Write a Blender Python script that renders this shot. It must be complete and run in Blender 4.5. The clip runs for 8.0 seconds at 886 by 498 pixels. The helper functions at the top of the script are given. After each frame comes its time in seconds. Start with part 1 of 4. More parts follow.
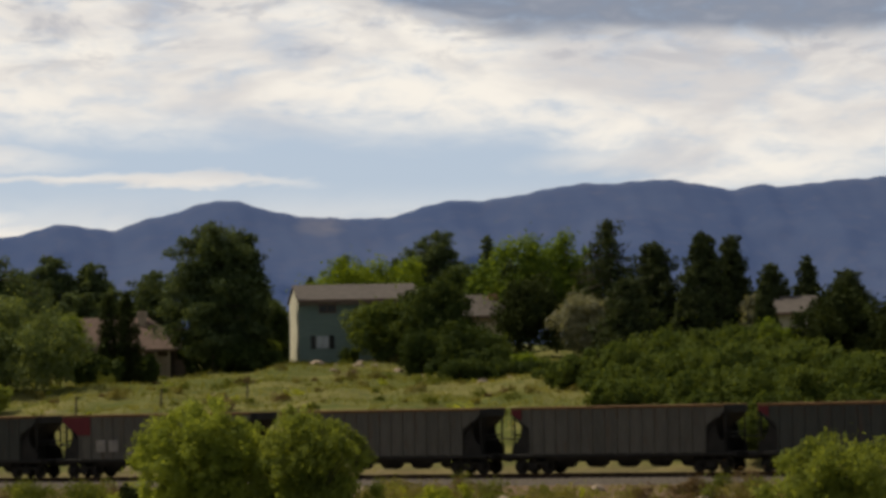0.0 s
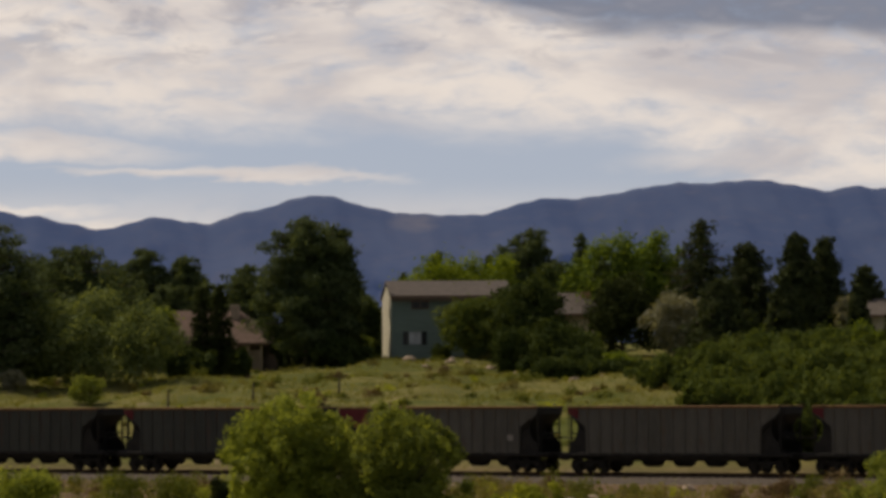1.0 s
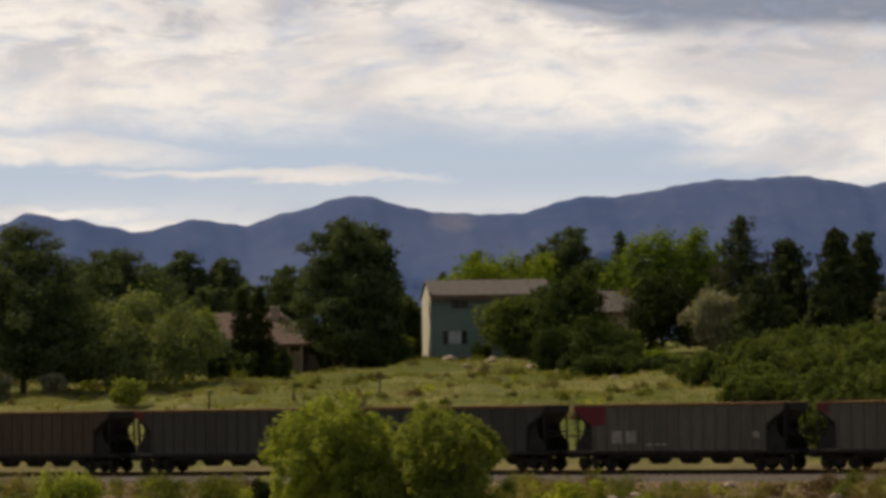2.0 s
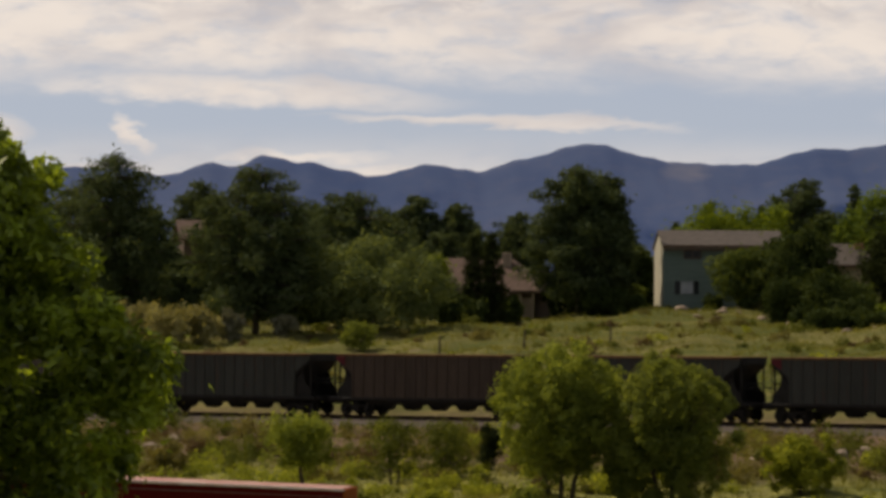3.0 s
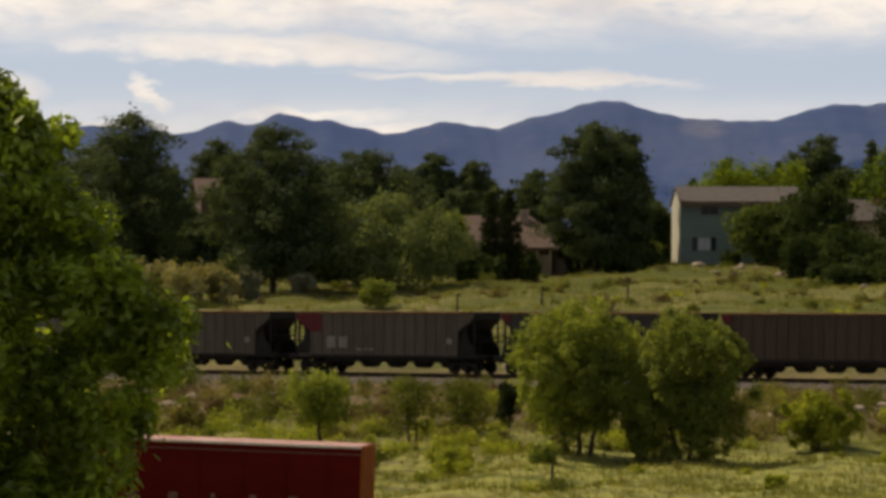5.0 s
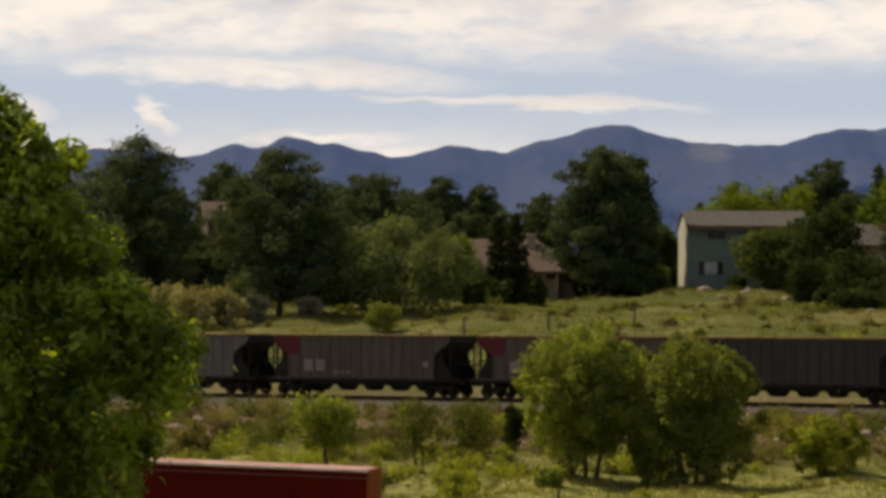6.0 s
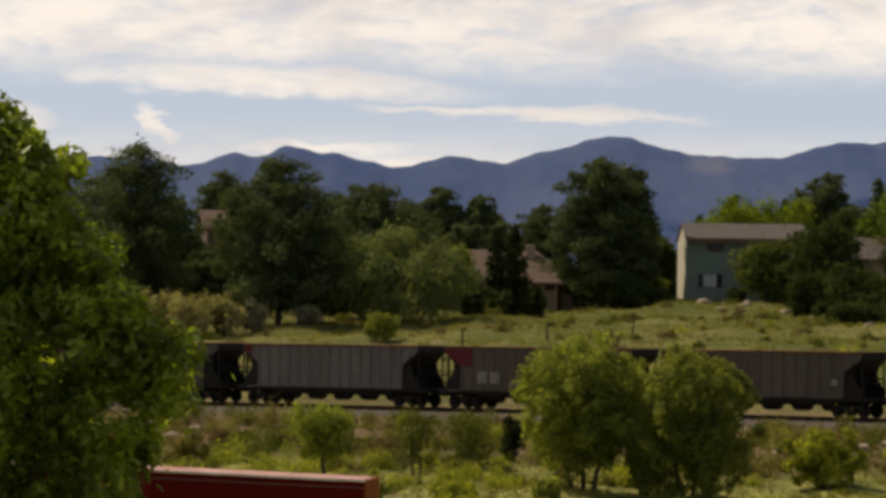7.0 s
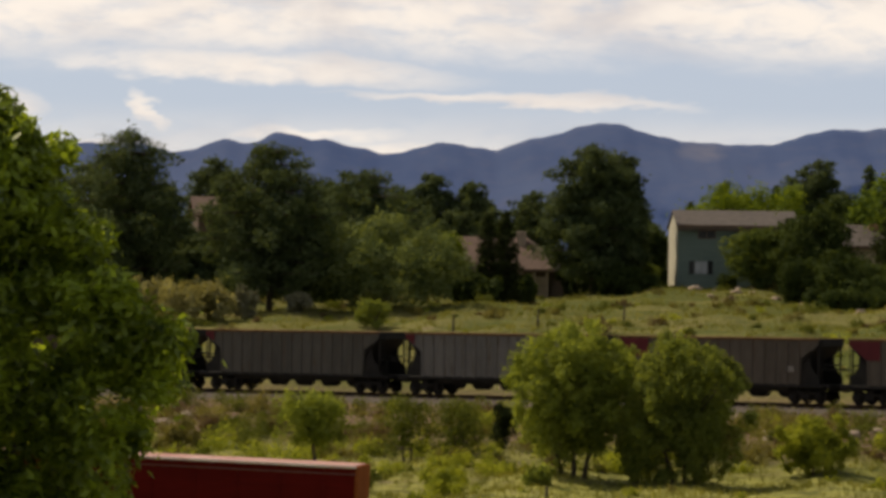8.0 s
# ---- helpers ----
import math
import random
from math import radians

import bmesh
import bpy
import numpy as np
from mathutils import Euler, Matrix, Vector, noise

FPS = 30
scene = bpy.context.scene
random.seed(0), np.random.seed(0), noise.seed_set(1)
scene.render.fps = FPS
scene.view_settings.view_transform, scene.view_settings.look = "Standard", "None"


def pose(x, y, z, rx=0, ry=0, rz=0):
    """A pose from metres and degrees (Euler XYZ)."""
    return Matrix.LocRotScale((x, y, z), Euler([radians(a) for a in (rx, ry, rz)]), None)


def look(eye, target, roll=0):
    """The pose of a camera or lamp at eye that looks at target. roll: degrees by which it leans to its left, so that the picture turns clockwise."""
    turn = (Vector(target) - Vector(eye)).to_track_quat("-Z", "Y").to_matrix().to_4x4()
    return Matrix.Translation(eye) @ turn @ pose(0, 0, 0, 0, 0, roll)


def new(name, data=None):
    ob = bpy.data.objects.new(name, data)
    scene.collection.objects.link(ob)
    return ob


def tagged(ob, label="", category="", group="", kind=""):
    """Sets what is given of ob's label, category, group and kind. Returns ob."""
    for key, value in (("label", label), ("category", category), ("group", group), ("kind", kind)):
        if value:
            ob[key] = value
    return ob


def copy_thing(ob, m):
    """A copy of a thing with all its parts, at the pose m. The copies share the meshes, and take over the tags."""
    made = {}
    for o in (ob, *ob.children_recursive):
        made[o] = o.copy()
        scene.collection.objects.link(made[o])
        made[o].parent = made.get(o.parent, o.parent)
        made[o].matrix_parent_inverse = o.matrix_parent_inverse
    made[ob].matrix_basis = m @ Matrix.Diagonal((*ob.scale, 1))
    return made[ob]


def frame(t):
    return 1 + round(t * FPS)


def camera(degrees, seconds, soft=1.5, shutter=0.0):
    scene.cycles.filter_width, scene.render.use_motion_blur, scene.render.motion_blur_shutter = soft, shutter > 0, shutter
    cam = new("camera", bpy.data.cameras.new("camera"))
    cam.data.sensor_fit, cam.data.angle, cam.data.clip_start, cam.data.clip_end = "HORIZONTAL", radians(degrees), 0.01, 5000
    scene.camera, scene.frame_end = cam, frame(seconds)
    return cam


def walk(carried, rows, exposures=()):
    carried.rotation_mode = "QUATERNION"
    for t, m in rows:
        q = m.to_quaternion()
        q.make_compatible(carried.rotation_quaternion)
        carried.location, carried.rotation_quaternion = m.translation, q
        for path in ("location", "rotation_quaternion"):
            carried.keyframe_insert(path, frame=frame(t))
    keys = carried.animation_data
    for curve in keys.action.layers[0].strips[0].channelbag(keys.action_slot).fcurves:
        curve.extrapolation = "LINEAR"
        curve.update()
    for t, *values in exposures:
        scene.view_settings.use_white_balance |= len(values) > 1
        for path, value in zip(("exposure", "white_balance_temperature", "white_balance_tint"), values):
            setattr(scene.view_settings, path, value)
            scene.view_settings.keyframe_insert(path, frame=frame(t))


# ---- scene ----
EYE = (0.0, 0.0, 5.0)
cam = camera(12.1, 8.0, soft=3.6)
walk(cam, [
    (0.0, pose(*EYE, 91.957, 0, -5.331) @ pose(0, 0, 0, 0, 0, -1.134)),
    (0.2, pose(*EYE, 92.369, 0, -5.207) @ pose(0, 0, 0, 0, 0, -0.253)),
    (0.3, pose(*EYE, 92.364, 0, -5.017) @ pose(0, 0, 0, 0, 0, -0.291)),
    (0.5, pose(*EYE, 91.577, 0, -4.567) @ pose(0, 0, 0, 0, 0, -0.176)),
    (0.7, pose(*EYE, 91.827, 0, -4.386) @ pose(0, 0, 0, 0, 0, -0.280)),
    (1.0, pose(*EYE, 91.932, 0, -4.048) @ pose(0, 0, 0, 0, 0, -0.337)),
    (1.2, pose(*EYE, 92.332, 0, -3.923) @ pose(0, 0, 0, 0, 0, -1.074)),
    (2.3, pose(*EYE, 91.454, 0, -2.956) @ pose(0, 0, 0, 0, 0, -0.554)),
    (2.5, pose(*EYE, 91.179, 0, -1.859) @ pose(0, 0, 0, 0, 0, 0.122)),
    (2.7, pose(*EYE, 91.684, 0, -1.351) @ pose(0, 0, 0, 0, 0, 0.221)),
    (3.0, pose(*EYE, 91.226, 0, -0.315) @ pose(0, 0, 0, 0, 0, 0.298)),
    (3.2, pose(*EYE, 90.777, 0, 0.169) @ pose(0, 0, 0, 0, 0, 0.333)),
    (3.5, pose(*EYE, 90.700, 0, -0.000) @ pose(0, 0, 0, 0, 0, 0.500)),
    (4.0, pose(*EYE, 90.640, 0, -0.018) @ pose(0, 0, 0, 0, 0, 0.230)),
    (5.3, pose(*EYE, 90.642, 0, -0.082) @ pose(0, 0, 0, 0, 0, 0.063)),
    (5.5, pose(*EYE, 90.898, 0, -0.124) @ pose(0, 0, 0, 0, 0, 0.207)),
    (6.0, pose(*EYE, 90.964, 0, 0.012) @ pose(0, 0, 0, 0, 0, 0.205)),
    (6.5, pose(*EYE, 91.113, 0, 0.093) @ pose(0, 0, 0, 0, 0, 0.523)),
    (7.0, pose(*EYE, 91.106, 0, 0.003) @ pose(0, 0, 0, 0, 0, 0.664)),
    (7.5, pose(*EYE, 91.019, 0, 0.012) @ pose(0, 0, 0, 0, 0, 0.838)),
    (8.0, pose(*EYE, 90.925, 0, -0.122) @ pose(0, 0, 0, 0, 0, 0.714)),
], exposures=[(0.0, -0.02, 6880, 9), (0.2, -0.24, 6880, 9), (0.5, -0.32, 7080, 15), (1.2, -0.30, 7140, 15), (2.3, 0.02, 7140, 12), (2.7, 0.02, 7140, 12), (3.0, -0.24, 7210, 15), (3.2, -0.18, 7210, 15), (3.5, 0.02, 7210, 13), (8.0, 0.02, 7210, 13)])

# ---- light: sun high behind the hill to the west, broken cloud ----
SUN = Vector((-0.52, 0.40, 0.77)).normalized()
sun = new("sun", bpy.data.lights.new("sun", "SUN"))
sun.data.energy, sun.data.angle, sun.data.color = 4.0, radians(0.6), (1.0, 0.90, 0.73)
sun.matrix_world = look(SUN * 300, (0, 0, 0))


class Nodes:
    """Short hand for a node tree."""

    def __init__(self, tree):
        self.tree = tree
        tree.nodes.clear()

    def put(self, kind, **values):
        n = self.tree.nodes.new(kind)
        for key, value in values.items():
            setattr(n, key, value)
        return n

    def wire(self, a, b):
        self.tree.links.new(a, b)

    def fill(self, socket, value):
        if isinstance(value, bpy.types.NodeSocket):
            self.wire(value, socket)
        else:
            socket.default_value = value

    def maths(self, op, a, b=0.0, c=0.0, clamp=False):
        n = self.put("ShaderNodeMath", operation=op, use_clamp=clamp)
        for s, v in zip(n.inputs, (a, b, c)):
            self.fill(s, v)
        return n.outputs[0]

    def step(self, x, lo, hi):
        n = self.put("ShaderNodeMapRange", interpolation_type="SMOOTHSTEP")
        self.fill(n.inputs[0], x)
        self.fill(n.inputs[1], lo)
        self.fill(n.inputs[2], hi)
        return n.outputs[0]

    def noise(self, vec, scale, detail=4.0, rough=0.55, warp=0.0):
        n = self.put("ShaderNodeTexNoise")
        if vec is not None:
            self.wire(vec, n.inputs["Vector"])
        n.inputs["Scale"].default_value, n.inputs["Detail"].default_value = scale, detail
        n.inputs["Roughness"].default_value, n.inputs["Distortion"].default_value = rough, warp
        return n.outputs[0]

    def mix(self, f, a, b, blend="MIX"):
        n = self.put("ShaderNodeMix", data_type="RGBA", blend_type=blend)
        self.fill(n.inputs[0], f)
        for s, v in ((n.inputs[6], a), (n.inputs[7], b)):
            self.fill(s, (*v, 1.0) if isinstance(v, tuple) else v)
        return n.outputs[2]


def make_sky():
    world = bpy.data.worlds.new("sky")
    scene.world = world
    world.use_nodes = True
    g = Nodes(world.node_tree)
    sky = g.put("ShaderNodeTexSky", sky_type="NISHITA", sun_disc=False, sun_elevation=math.asin(SUN.z),
                sun_rotation=math.atan2(SUN.x, SUN.y), altitude=2000.0, air_density=1.0, dust_density=1.0)
    way = g.put("ShaderNodeTexCoord").outputs["Generated"]
    part_xyz = g.put("ShaderNodeSeparateXYZ")
    g.wire(way, part_xyz.inputs[0])
    x, y, z = part_xyz.outputs
    depth = g.maths("MAXIMUM", g.maths("ABSOLUTE", y), 0.08)
    u0 = g.maths("MULTIPLY", g.maths("DIVIDE", x, depth), 57.3)
    v0 = g.maths("MULTIPLY", g.maths("DIVIDE", z, depth), 57.3)
    flat = g.put("ShaderNodeCombineXYZ")
    g.wire(g.maths("MULTIPLY", u0, 0.35), flat.inputs[0])
    g.wire(v0, flat.inputs[1])
    wide = flat.outputs[0]
    n1 = g.noise(wide, 0.8, 5.0, 0.55, 0.4)
    n2 = g.noise(wide, 3.0, 5.0, 0.6, 0.3)
    billow = g.maths("ADD", g.maths("MULTIPLY", g.maths("SUBTRACT", n1, 0.5), 1.6), g.maths("MULTIPLY", g.maths("SUBTRACT", n2, 0.5), 0.55))
    v = g.maths("ADD", v0, g.maths("MULTIPLY", billow, 0.55))
    u = g.maths("ADD", u0, g.maths("MULTIPLY", billow, 1.6))

    def streak(cu, cv, lu, lv, tilt=0.0, soft=-0.1):
        du = g.maths("SUBTRACT", u, cu)
        dv = g.maths("SUBTRACT", g.maths("SUBTRACT", v, cv), g.maths("MULTIPLY", du, tilt))
        r2 = g.maths("ADD", g.maths("POWER", g.maths("ABSOLUTE", g.maths("DIVIDE", du, lu)), 2.0),
                     g.maths("POWER", g.maths("ABSOLUTE", g.maths("DIVIDE", dv, lv)), 2.0))
        return g.step(r2, 1.35, soft)

    deck = g.step(g.maths("ADD", v, g.maths("MULTIPLY", g.step(u, 6.5, 8.5), 0.6)), 3.25, 4.15)
    white = deck
    for s in (streak(1.1, 2.95, 2.7, 0.12, -0.02), streak(-2.4, 3.42, 3.0, 0.24, -0.06), streak(-3.9, 2.75, 0.22, 0.42),
              streak(-6.0, 2.75, 0.6, 0.35), streak(9.6, 3.15, 3.0, 0.42, 0.02), streak(-0.8, 2.25, 1.8, 0.2, 0.0, 0.0), streak(-1.6, 2.48, 1.5, 0.16, 0.03, 0.0),
              streak(-4.6, 2.2, 1.2, 0.18, 0.0, 0.0)):
        white = g.maths("MAXIMUM", white, s)
    low_bright = g.maths("MULTIPLY", g.step(g.maths("ADD", v0, g.maths("MULTIPLY", billow, 0.25)), 3.0, 2.15), 0.62)
    white = g.maths("MAXIMUM", white, low_bright)
    hazy = g.maths("MULTIPLY", white, g.maths("ADD", 0.12, g.maths("MULTIPLY", g.step(n2, 0.1, 0.6), 0.85)))
    body = g.mix(g.step(n1, 0.34, 0.60), (0.66, 0.65, 0.67), (0.92, 0.885, 0.84))
    lumps = g.maths("MULTIPLY", g.step(v0, 4.1, 4.9), g.step(g.noise(wide, 2.1, 6.0, 0.6, 0.6), 0.46, 0.62))
    body = g.mix(g.maths("MULTIPLY", lumps, 0.55), body, (0.36, 0.38, 0.46))
    n3 = g.noise(wide, 0.55, 3.0, 0.5, 0.5)
    edge = g.maths("ADD", g.maths("ADD", v0, g.maths("MULTIPLY", g.maths("SUBTRACT", n3, 0.5), 2.2)), g.maths("MULTIPLY", billow, 0.5))
    brim = g.maths("ADD", 4.75, g.maths("MULTIPLY", g.step(u0, 6.5, 1.0), 0.8))
    under = g.step(edge, brim, g.maths("ADD", brim, 0.5))
    cold = g.mix(g.step(n2, 0.3, 0.7), (0.16, 0.19, 0.27), (0.30, 0.335, 0.42))
    grey = g.mix(g.step(n2, 0.3, 0.7), (0.185, 0.195, 0.21), (0.305, 0.315, 0.33))
    body = g.mix(under, body, g.mix(g.step(v0, 6.5, 11.0), cold, grey))
    air = g.put("ShaderNodeBackground")
    tint = g.mix(0.75, sky.outputs[0], (4.1, 4.9, 6.6))
    g.wire(tint, air.inputs[0])
    air.inputs[1].default_value = 0.105
    cloud = g.put("ShaderNodeBackground")
    g.wire(body, cloud.inputs[0])
    cloud.inputs[1].default_value = 1.02
    blend = g.put("ShaderNodeMixShader")
    g.wire(hazy, blend.inputs[0])
    g.wire(air.outputs[0], blend.inputs[1])
    g.wire(cloud.outputs[0], blend.inputs[2])
    out = g.put("ShaderNodeOutputWorld")
    g.wire(blend.outputs[0], out.inputs[0])


make_sky()

# ---- materials ----
def surface(name, a, b, scale=1.0, rough=0.8, metal=0.0, bump=0.0, fine=8.0, third=None, third_at=(0.55, 0.7), spread=(0.35, 0.65), stretch=None, vary=0.0, shine=0.3):
    """A worn surface: two colours over coarse noise, fine grain, an optional third colour in patches."""
    m = bpy.data.materials.new(name)
    m.use_nodes = True
    g = Nodes(m.node_tree)
    vec = g.put("ShaderNodeTexCoord").outputs["Object"]
    if stretch:
        mp = g.put("ShaderNodeMapping")
        g.wire(vec, mp.inputs[0])
        mp.inputs["Scale"].default_value = stretch
        vec = mp.outputs[0]
    coarse, grain = g.noise(vec, scale, 5.0), g.noise(vec, scale * fine, 4.0)
    col = g.mix(g.step(coarse, *spread), a, b)
    col = g.mix(0.35, col, g.mix(grain, tuple(0.55 * c for c in a), tuple(min(1.0, 1.45 * c) for c in b)))
    if third:
        col = g.mix(g.step(g.noise(vec, scale * 2.3, 6.0, 0.65), *third_at), col, third)
    if vary:
        rnd = g.put("ShaderNodeObjectInfo").outputs["Random"]
        col = g.mix(1.0, col, g.mix(rnd, (1 - vary,) * 3, (1 + vary,) * 3), "MULTIPLY")
    p = g.put("ShaderNodeBsdfPrincipled")
    g.wire(col, p.inputs["Base Color"])
    p.inputs["Roughness"].default_value, p.inputs["Metallic"].default_value = rough, metal
    p.inputs["Specular IOR Level"].default_value = shine
    if bump:
        bn = g.put("ShaderNodeBump")
        bn.inputs["Strength"].default_value, bn.inputs["Distance"].default_value = 0.8, bump
        g.wire(grain, bn.inputs["Height"])
        g.wire(bn.outputs[0], p.inputs["Normal"])
    out = g.put("ShaderNodeOutputMaterial")
    g.wire(p.outputs[0], out.inputs[0])
    return m


def leaf_surface(name, dark, light, through_it=0.35, scale=0.6, gloss=0.04, rough=0.8):
    """Leaves: colour varies from clump to clump and leaf to leaf, and light shines through."""
    m = bpy.data.materials.new(name)
    m.use_nodes = True
    g = Nodes(m.node_tree)
    vec = g.put("ShaderNodeTexCoord").outputs["Object"]
    rnd = g.put("ShaderNodeNewGeometry").outputs["Random Per Island"]
    f = g.maths("ADD", g.maths("MULTIPLY", g.step(g.noise(vec, scale, 3.0), 0.3, 0.7), 0.55), g.maths("MULTIPLY", rnd, 0.45))
    col = g.mix(f, dark, light)
    p = g.put("ShaderNodeBsdfPrincipled")
    g.wire(col, p.inputs["Base Color"])
    p.inputs["Roughness"].default_value = rough
    p.inputs["Specular IOR Level"].default_value = gloss
    t = g.put("ShaderNodeBsdfTranslucent")
    g.wire(g.mix(1.0, col, (1.5, 1.35, 0.55), "MULTIPLY"), t.inputs[0])
    mx = g.put("ShaderNodeMixShader")
    mx.inputs[0].default_value = through_it
    g.wire(p.outputs[0], mx.inputs[1])
    g.wire(t.outputs[0], mx.inputs[2])
    out = g.put("ShaderNodeOutputMaterial")
    g.wire(mx.outputs[0], out.inputs[0])
    return m


M = {
    "pine": leaf_surface("pine_needles", (0.028, 0.046, 0.022), (0.128, 0.165, 0.078), 0.28, 0.5),
    "spruce": leaf_surface("spruce_needles", (0.026, 0.038, 0.017), (0.080, 0.100, 0.046), 0.2, 0.5),
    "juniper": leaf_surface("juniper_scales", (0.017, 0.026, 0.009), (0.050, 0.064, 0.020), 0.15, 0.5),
    # oak leaves at about half brightness, shade put into the colour
    "shade": leaf_surface("shaded_oak_leaves", (0.023, 0.039, 0.012), (0.074, 0.100, 0.030), 0.25, 0.4),
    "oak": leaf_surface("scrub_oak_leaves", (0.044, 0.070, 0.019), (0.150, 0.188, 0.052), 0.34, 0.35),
    "grey": leaf_surface("silver_leaves", (0.105, 0.11, 0.075), (0.32, 0.32, 0.23), 0.25, 0.7),
    "elm": leaf_surface("elm_leaves", (0.050, 0.077, 0.032), (0.205, 0.250, 0.105), 0.34, 0.5),
    "leafgreen": leaf_surface("fresh_green_leaves", (0.052, 0.090, 0.018), (0.165, 0.232, 0.046), 0.42, 0.35),
    "lime": leaf_surface("spring_leaves", (0.075, 0.120, 0.015), (0.205, 0.265, 0.040), 0.42, 0.35),
    "willow": leaf_surface("willow_leaves", (0.105, 0.142, 0.032), (0.300, 0.355, 0.090), 0.50, 0.7),
    "willow2": leaf_surface("olive_willow_leaves", (0.084, 0.114, 0.028), (0.240, 0.285, 0.076), 0.46, 0.7),
    "cotton": leaf_surface("cottonwood_leaves", (0.024, 0.050, 0.007), (0.34, 0.455, 0.056), 0.50, 0.9, 0.5, 0.40),
    "sage": leaf_surface("sage_leaves", (0.085, 0.080, 0.028), (0.27, 0.245, 0.088), 0.3, 0.5),
    "russet": leaf_surface("dry_brush", (0.075, 0.050, 0.028), (0.19, 0.135, 0.075), 0.2, 0.5),
    "brush": leaf_surface("pale_brush", (0.16, 0.155, 0.075), (0.40, 0.38, 0.19), 0.35, 0.6),
    "sunny": leaf_surface("sunlit_shrub_leaves", (0.115, 0.150, 0.028), (0.37, 0.41, 0.070), 0.5, 0.7),
    "weed": leaf_surface("weed_leaves", (0.060, 0.080, 0.018), (0.18, 0.20, 0.045), 0.3, 0.5),
    "grass": leaf_surface("meadow_grass_blades", (0.095, 0.120, 0.026), (0.29, 0.275, 0.085), 0.35, 0.25),
    "bark": surface("bark", (0.045, 0.034, 0.025), (0.10, 0.08, 0.06), 3.0, 0.95, bump=0.02),
}


# ---- mesh tools ----
def part(name, bm, material, parent=None, label=""):
    """Links a bmesh as one mesh object, under a thing where one is given."""
    me = bpy.data.meshes.new(name)
    bm.to_mesh(me)
    bm.free()
    me.materials.append(material)
    ob = new(name, me)
    if parent is not None:
        ob.parent = parent
    return tagged(ob, label) if label else ob


def raw(name, verts, faces, material, parent=None, smooth=False):
    """Links a mesh from arrays: verts (n, 3), faces (m, 3 or 4)."""
    me = bpy.data.meshes.new(name)
    verts, faces = np.asarray(verts, dtype=np.float32), np.asarray(faces, dtype=np.int32)
    k = faces.shape[1]
    me.vertices.add(len(verts))
    me.vertices.foreach_set("co", verts.ravel())
    me.loops.add(faces.size)
    me.loops.foreach_set("vertex_index", faces.ravel())
    me.polygons.add(len(faces))
    me.polygons.foreach_set("loop_start", np.arange(0, faces.size, k, dtype=np.int32))
    if smooth:
        me.polygons.foreach_set("use_smooth", np.ones(len(faces), dtype=bool))
    me.update(calc_edges=True)
    me.materials.append(material)
    ob = new(name, me)
    if parent is not None:
        ob.parent = parent
    return ob


def add_box(bm, size, at=(0, 0, 0), turn=(0, 0, 0), bevel=0.0):
    m = pose(*at, *turn) @ Matrix.Diagonal((*size, 1))
    got = bmesh.ops.create_cube(bm, size=1.0, matrix=m)
    if bevel:
        edges = list({e for v in got["verts"] for e in v.link_edges})
        bmesh.ops.bevel(bm, geom=edges, offset=bevel, segments=1, affect="EDGES")
    return got


def box(size, at=(0, 0, 0), turn=(0, 0, 0), bevel=0.0):
    bm = bmesh.new()
    add_box(bm, size, at, turn, bevel)
    return bm


def add_rod(bm, a, b, r0, r1=None, sides=8):
    a, b = Vector(a), Vector(b)
    m = Matrix.Translation((a + b) / 2) @ (b - a).to_track_quat("Z", "Y").to_matrix().to_4x4()
    bmesh.ops.create_cone(bm, cap_ends=True, segments=sides, radius1=r0, radius2=r0 if r1 is None else r1, depth=(b - a).length, matrix=m)


def prism(outline, y0, y1):
    """A slab with the outline (x, z), from y0 to y1."""
    bm = bmesh.new()
    front = [bm.verts.new((x, y0, z)) for x, z in outline]
    back = [bm.verts.new((x, y1, z)) for x, z in outline]
    bm.faces.new(front)
    bm.faces.new(back[::-1])
    n = len(outline)
    for i in range(n):
        bm.faces.new((front[i], back[i], back[(i + 1) % n], front[(i + 1) % n]))
    bmesh.ops.recalc_face_normals(bm, faces=bm.faces)
    return bm


# ---- the lie of the land ----
TRACK_Y, TRACK_TURN = 268.5, radians(34.94)
TC, TS = math.cos(TRACK_TURN), math.sin(TRACK_TURN)
KNOTS_Q = [-420, -232, -212, -190, -165, -145, -60, -42, -30, -18, -8, -4.6, 4.6, 8, 24, 45, 70, 100, 160, 400, 4600]
KNOTS_Z = [3.6, 3.4, 3.0, 0.0, -2.6, -3.3, -3.2, -2.9, -2.2, -1.5, -0.9, -0.62, -0.62, -0.2, 4.0, 5.6, 6.5, 8.3, 9.6, 11.0, 14.0]


def lie(x, y):
    """Height of the ground, for arrays or numbers."""
    x, y = np.asarray(x, dtype=float), np.asarray(y, dtype=float)
    q = x * TS + (y - TRACK_Y) * TC
    s = x * TC - (y - TRACK_Y) * TS
    z = np.interp(q, KNOTS_Q, KNOTS_Z)
    rough = np.clip((np.abs(q) - 6) / 10, 0, 1)
    z = z + rough * (0.22 * np.sin(s * 0.31 + 1.7) * np.sin(q * 0.23) + 0.14 * np.sin(s * 0.83 + q * 0.41) + 0.07 * np.sin(s * 1.9 - q * 1.3))
    z = z + 0.95 * np.exp(-((x - 23) / 11) ** 2 - ((y - 338) / 14) ** 2)
    return z


def ground_at(x, y):
    return float(lie(x, y))


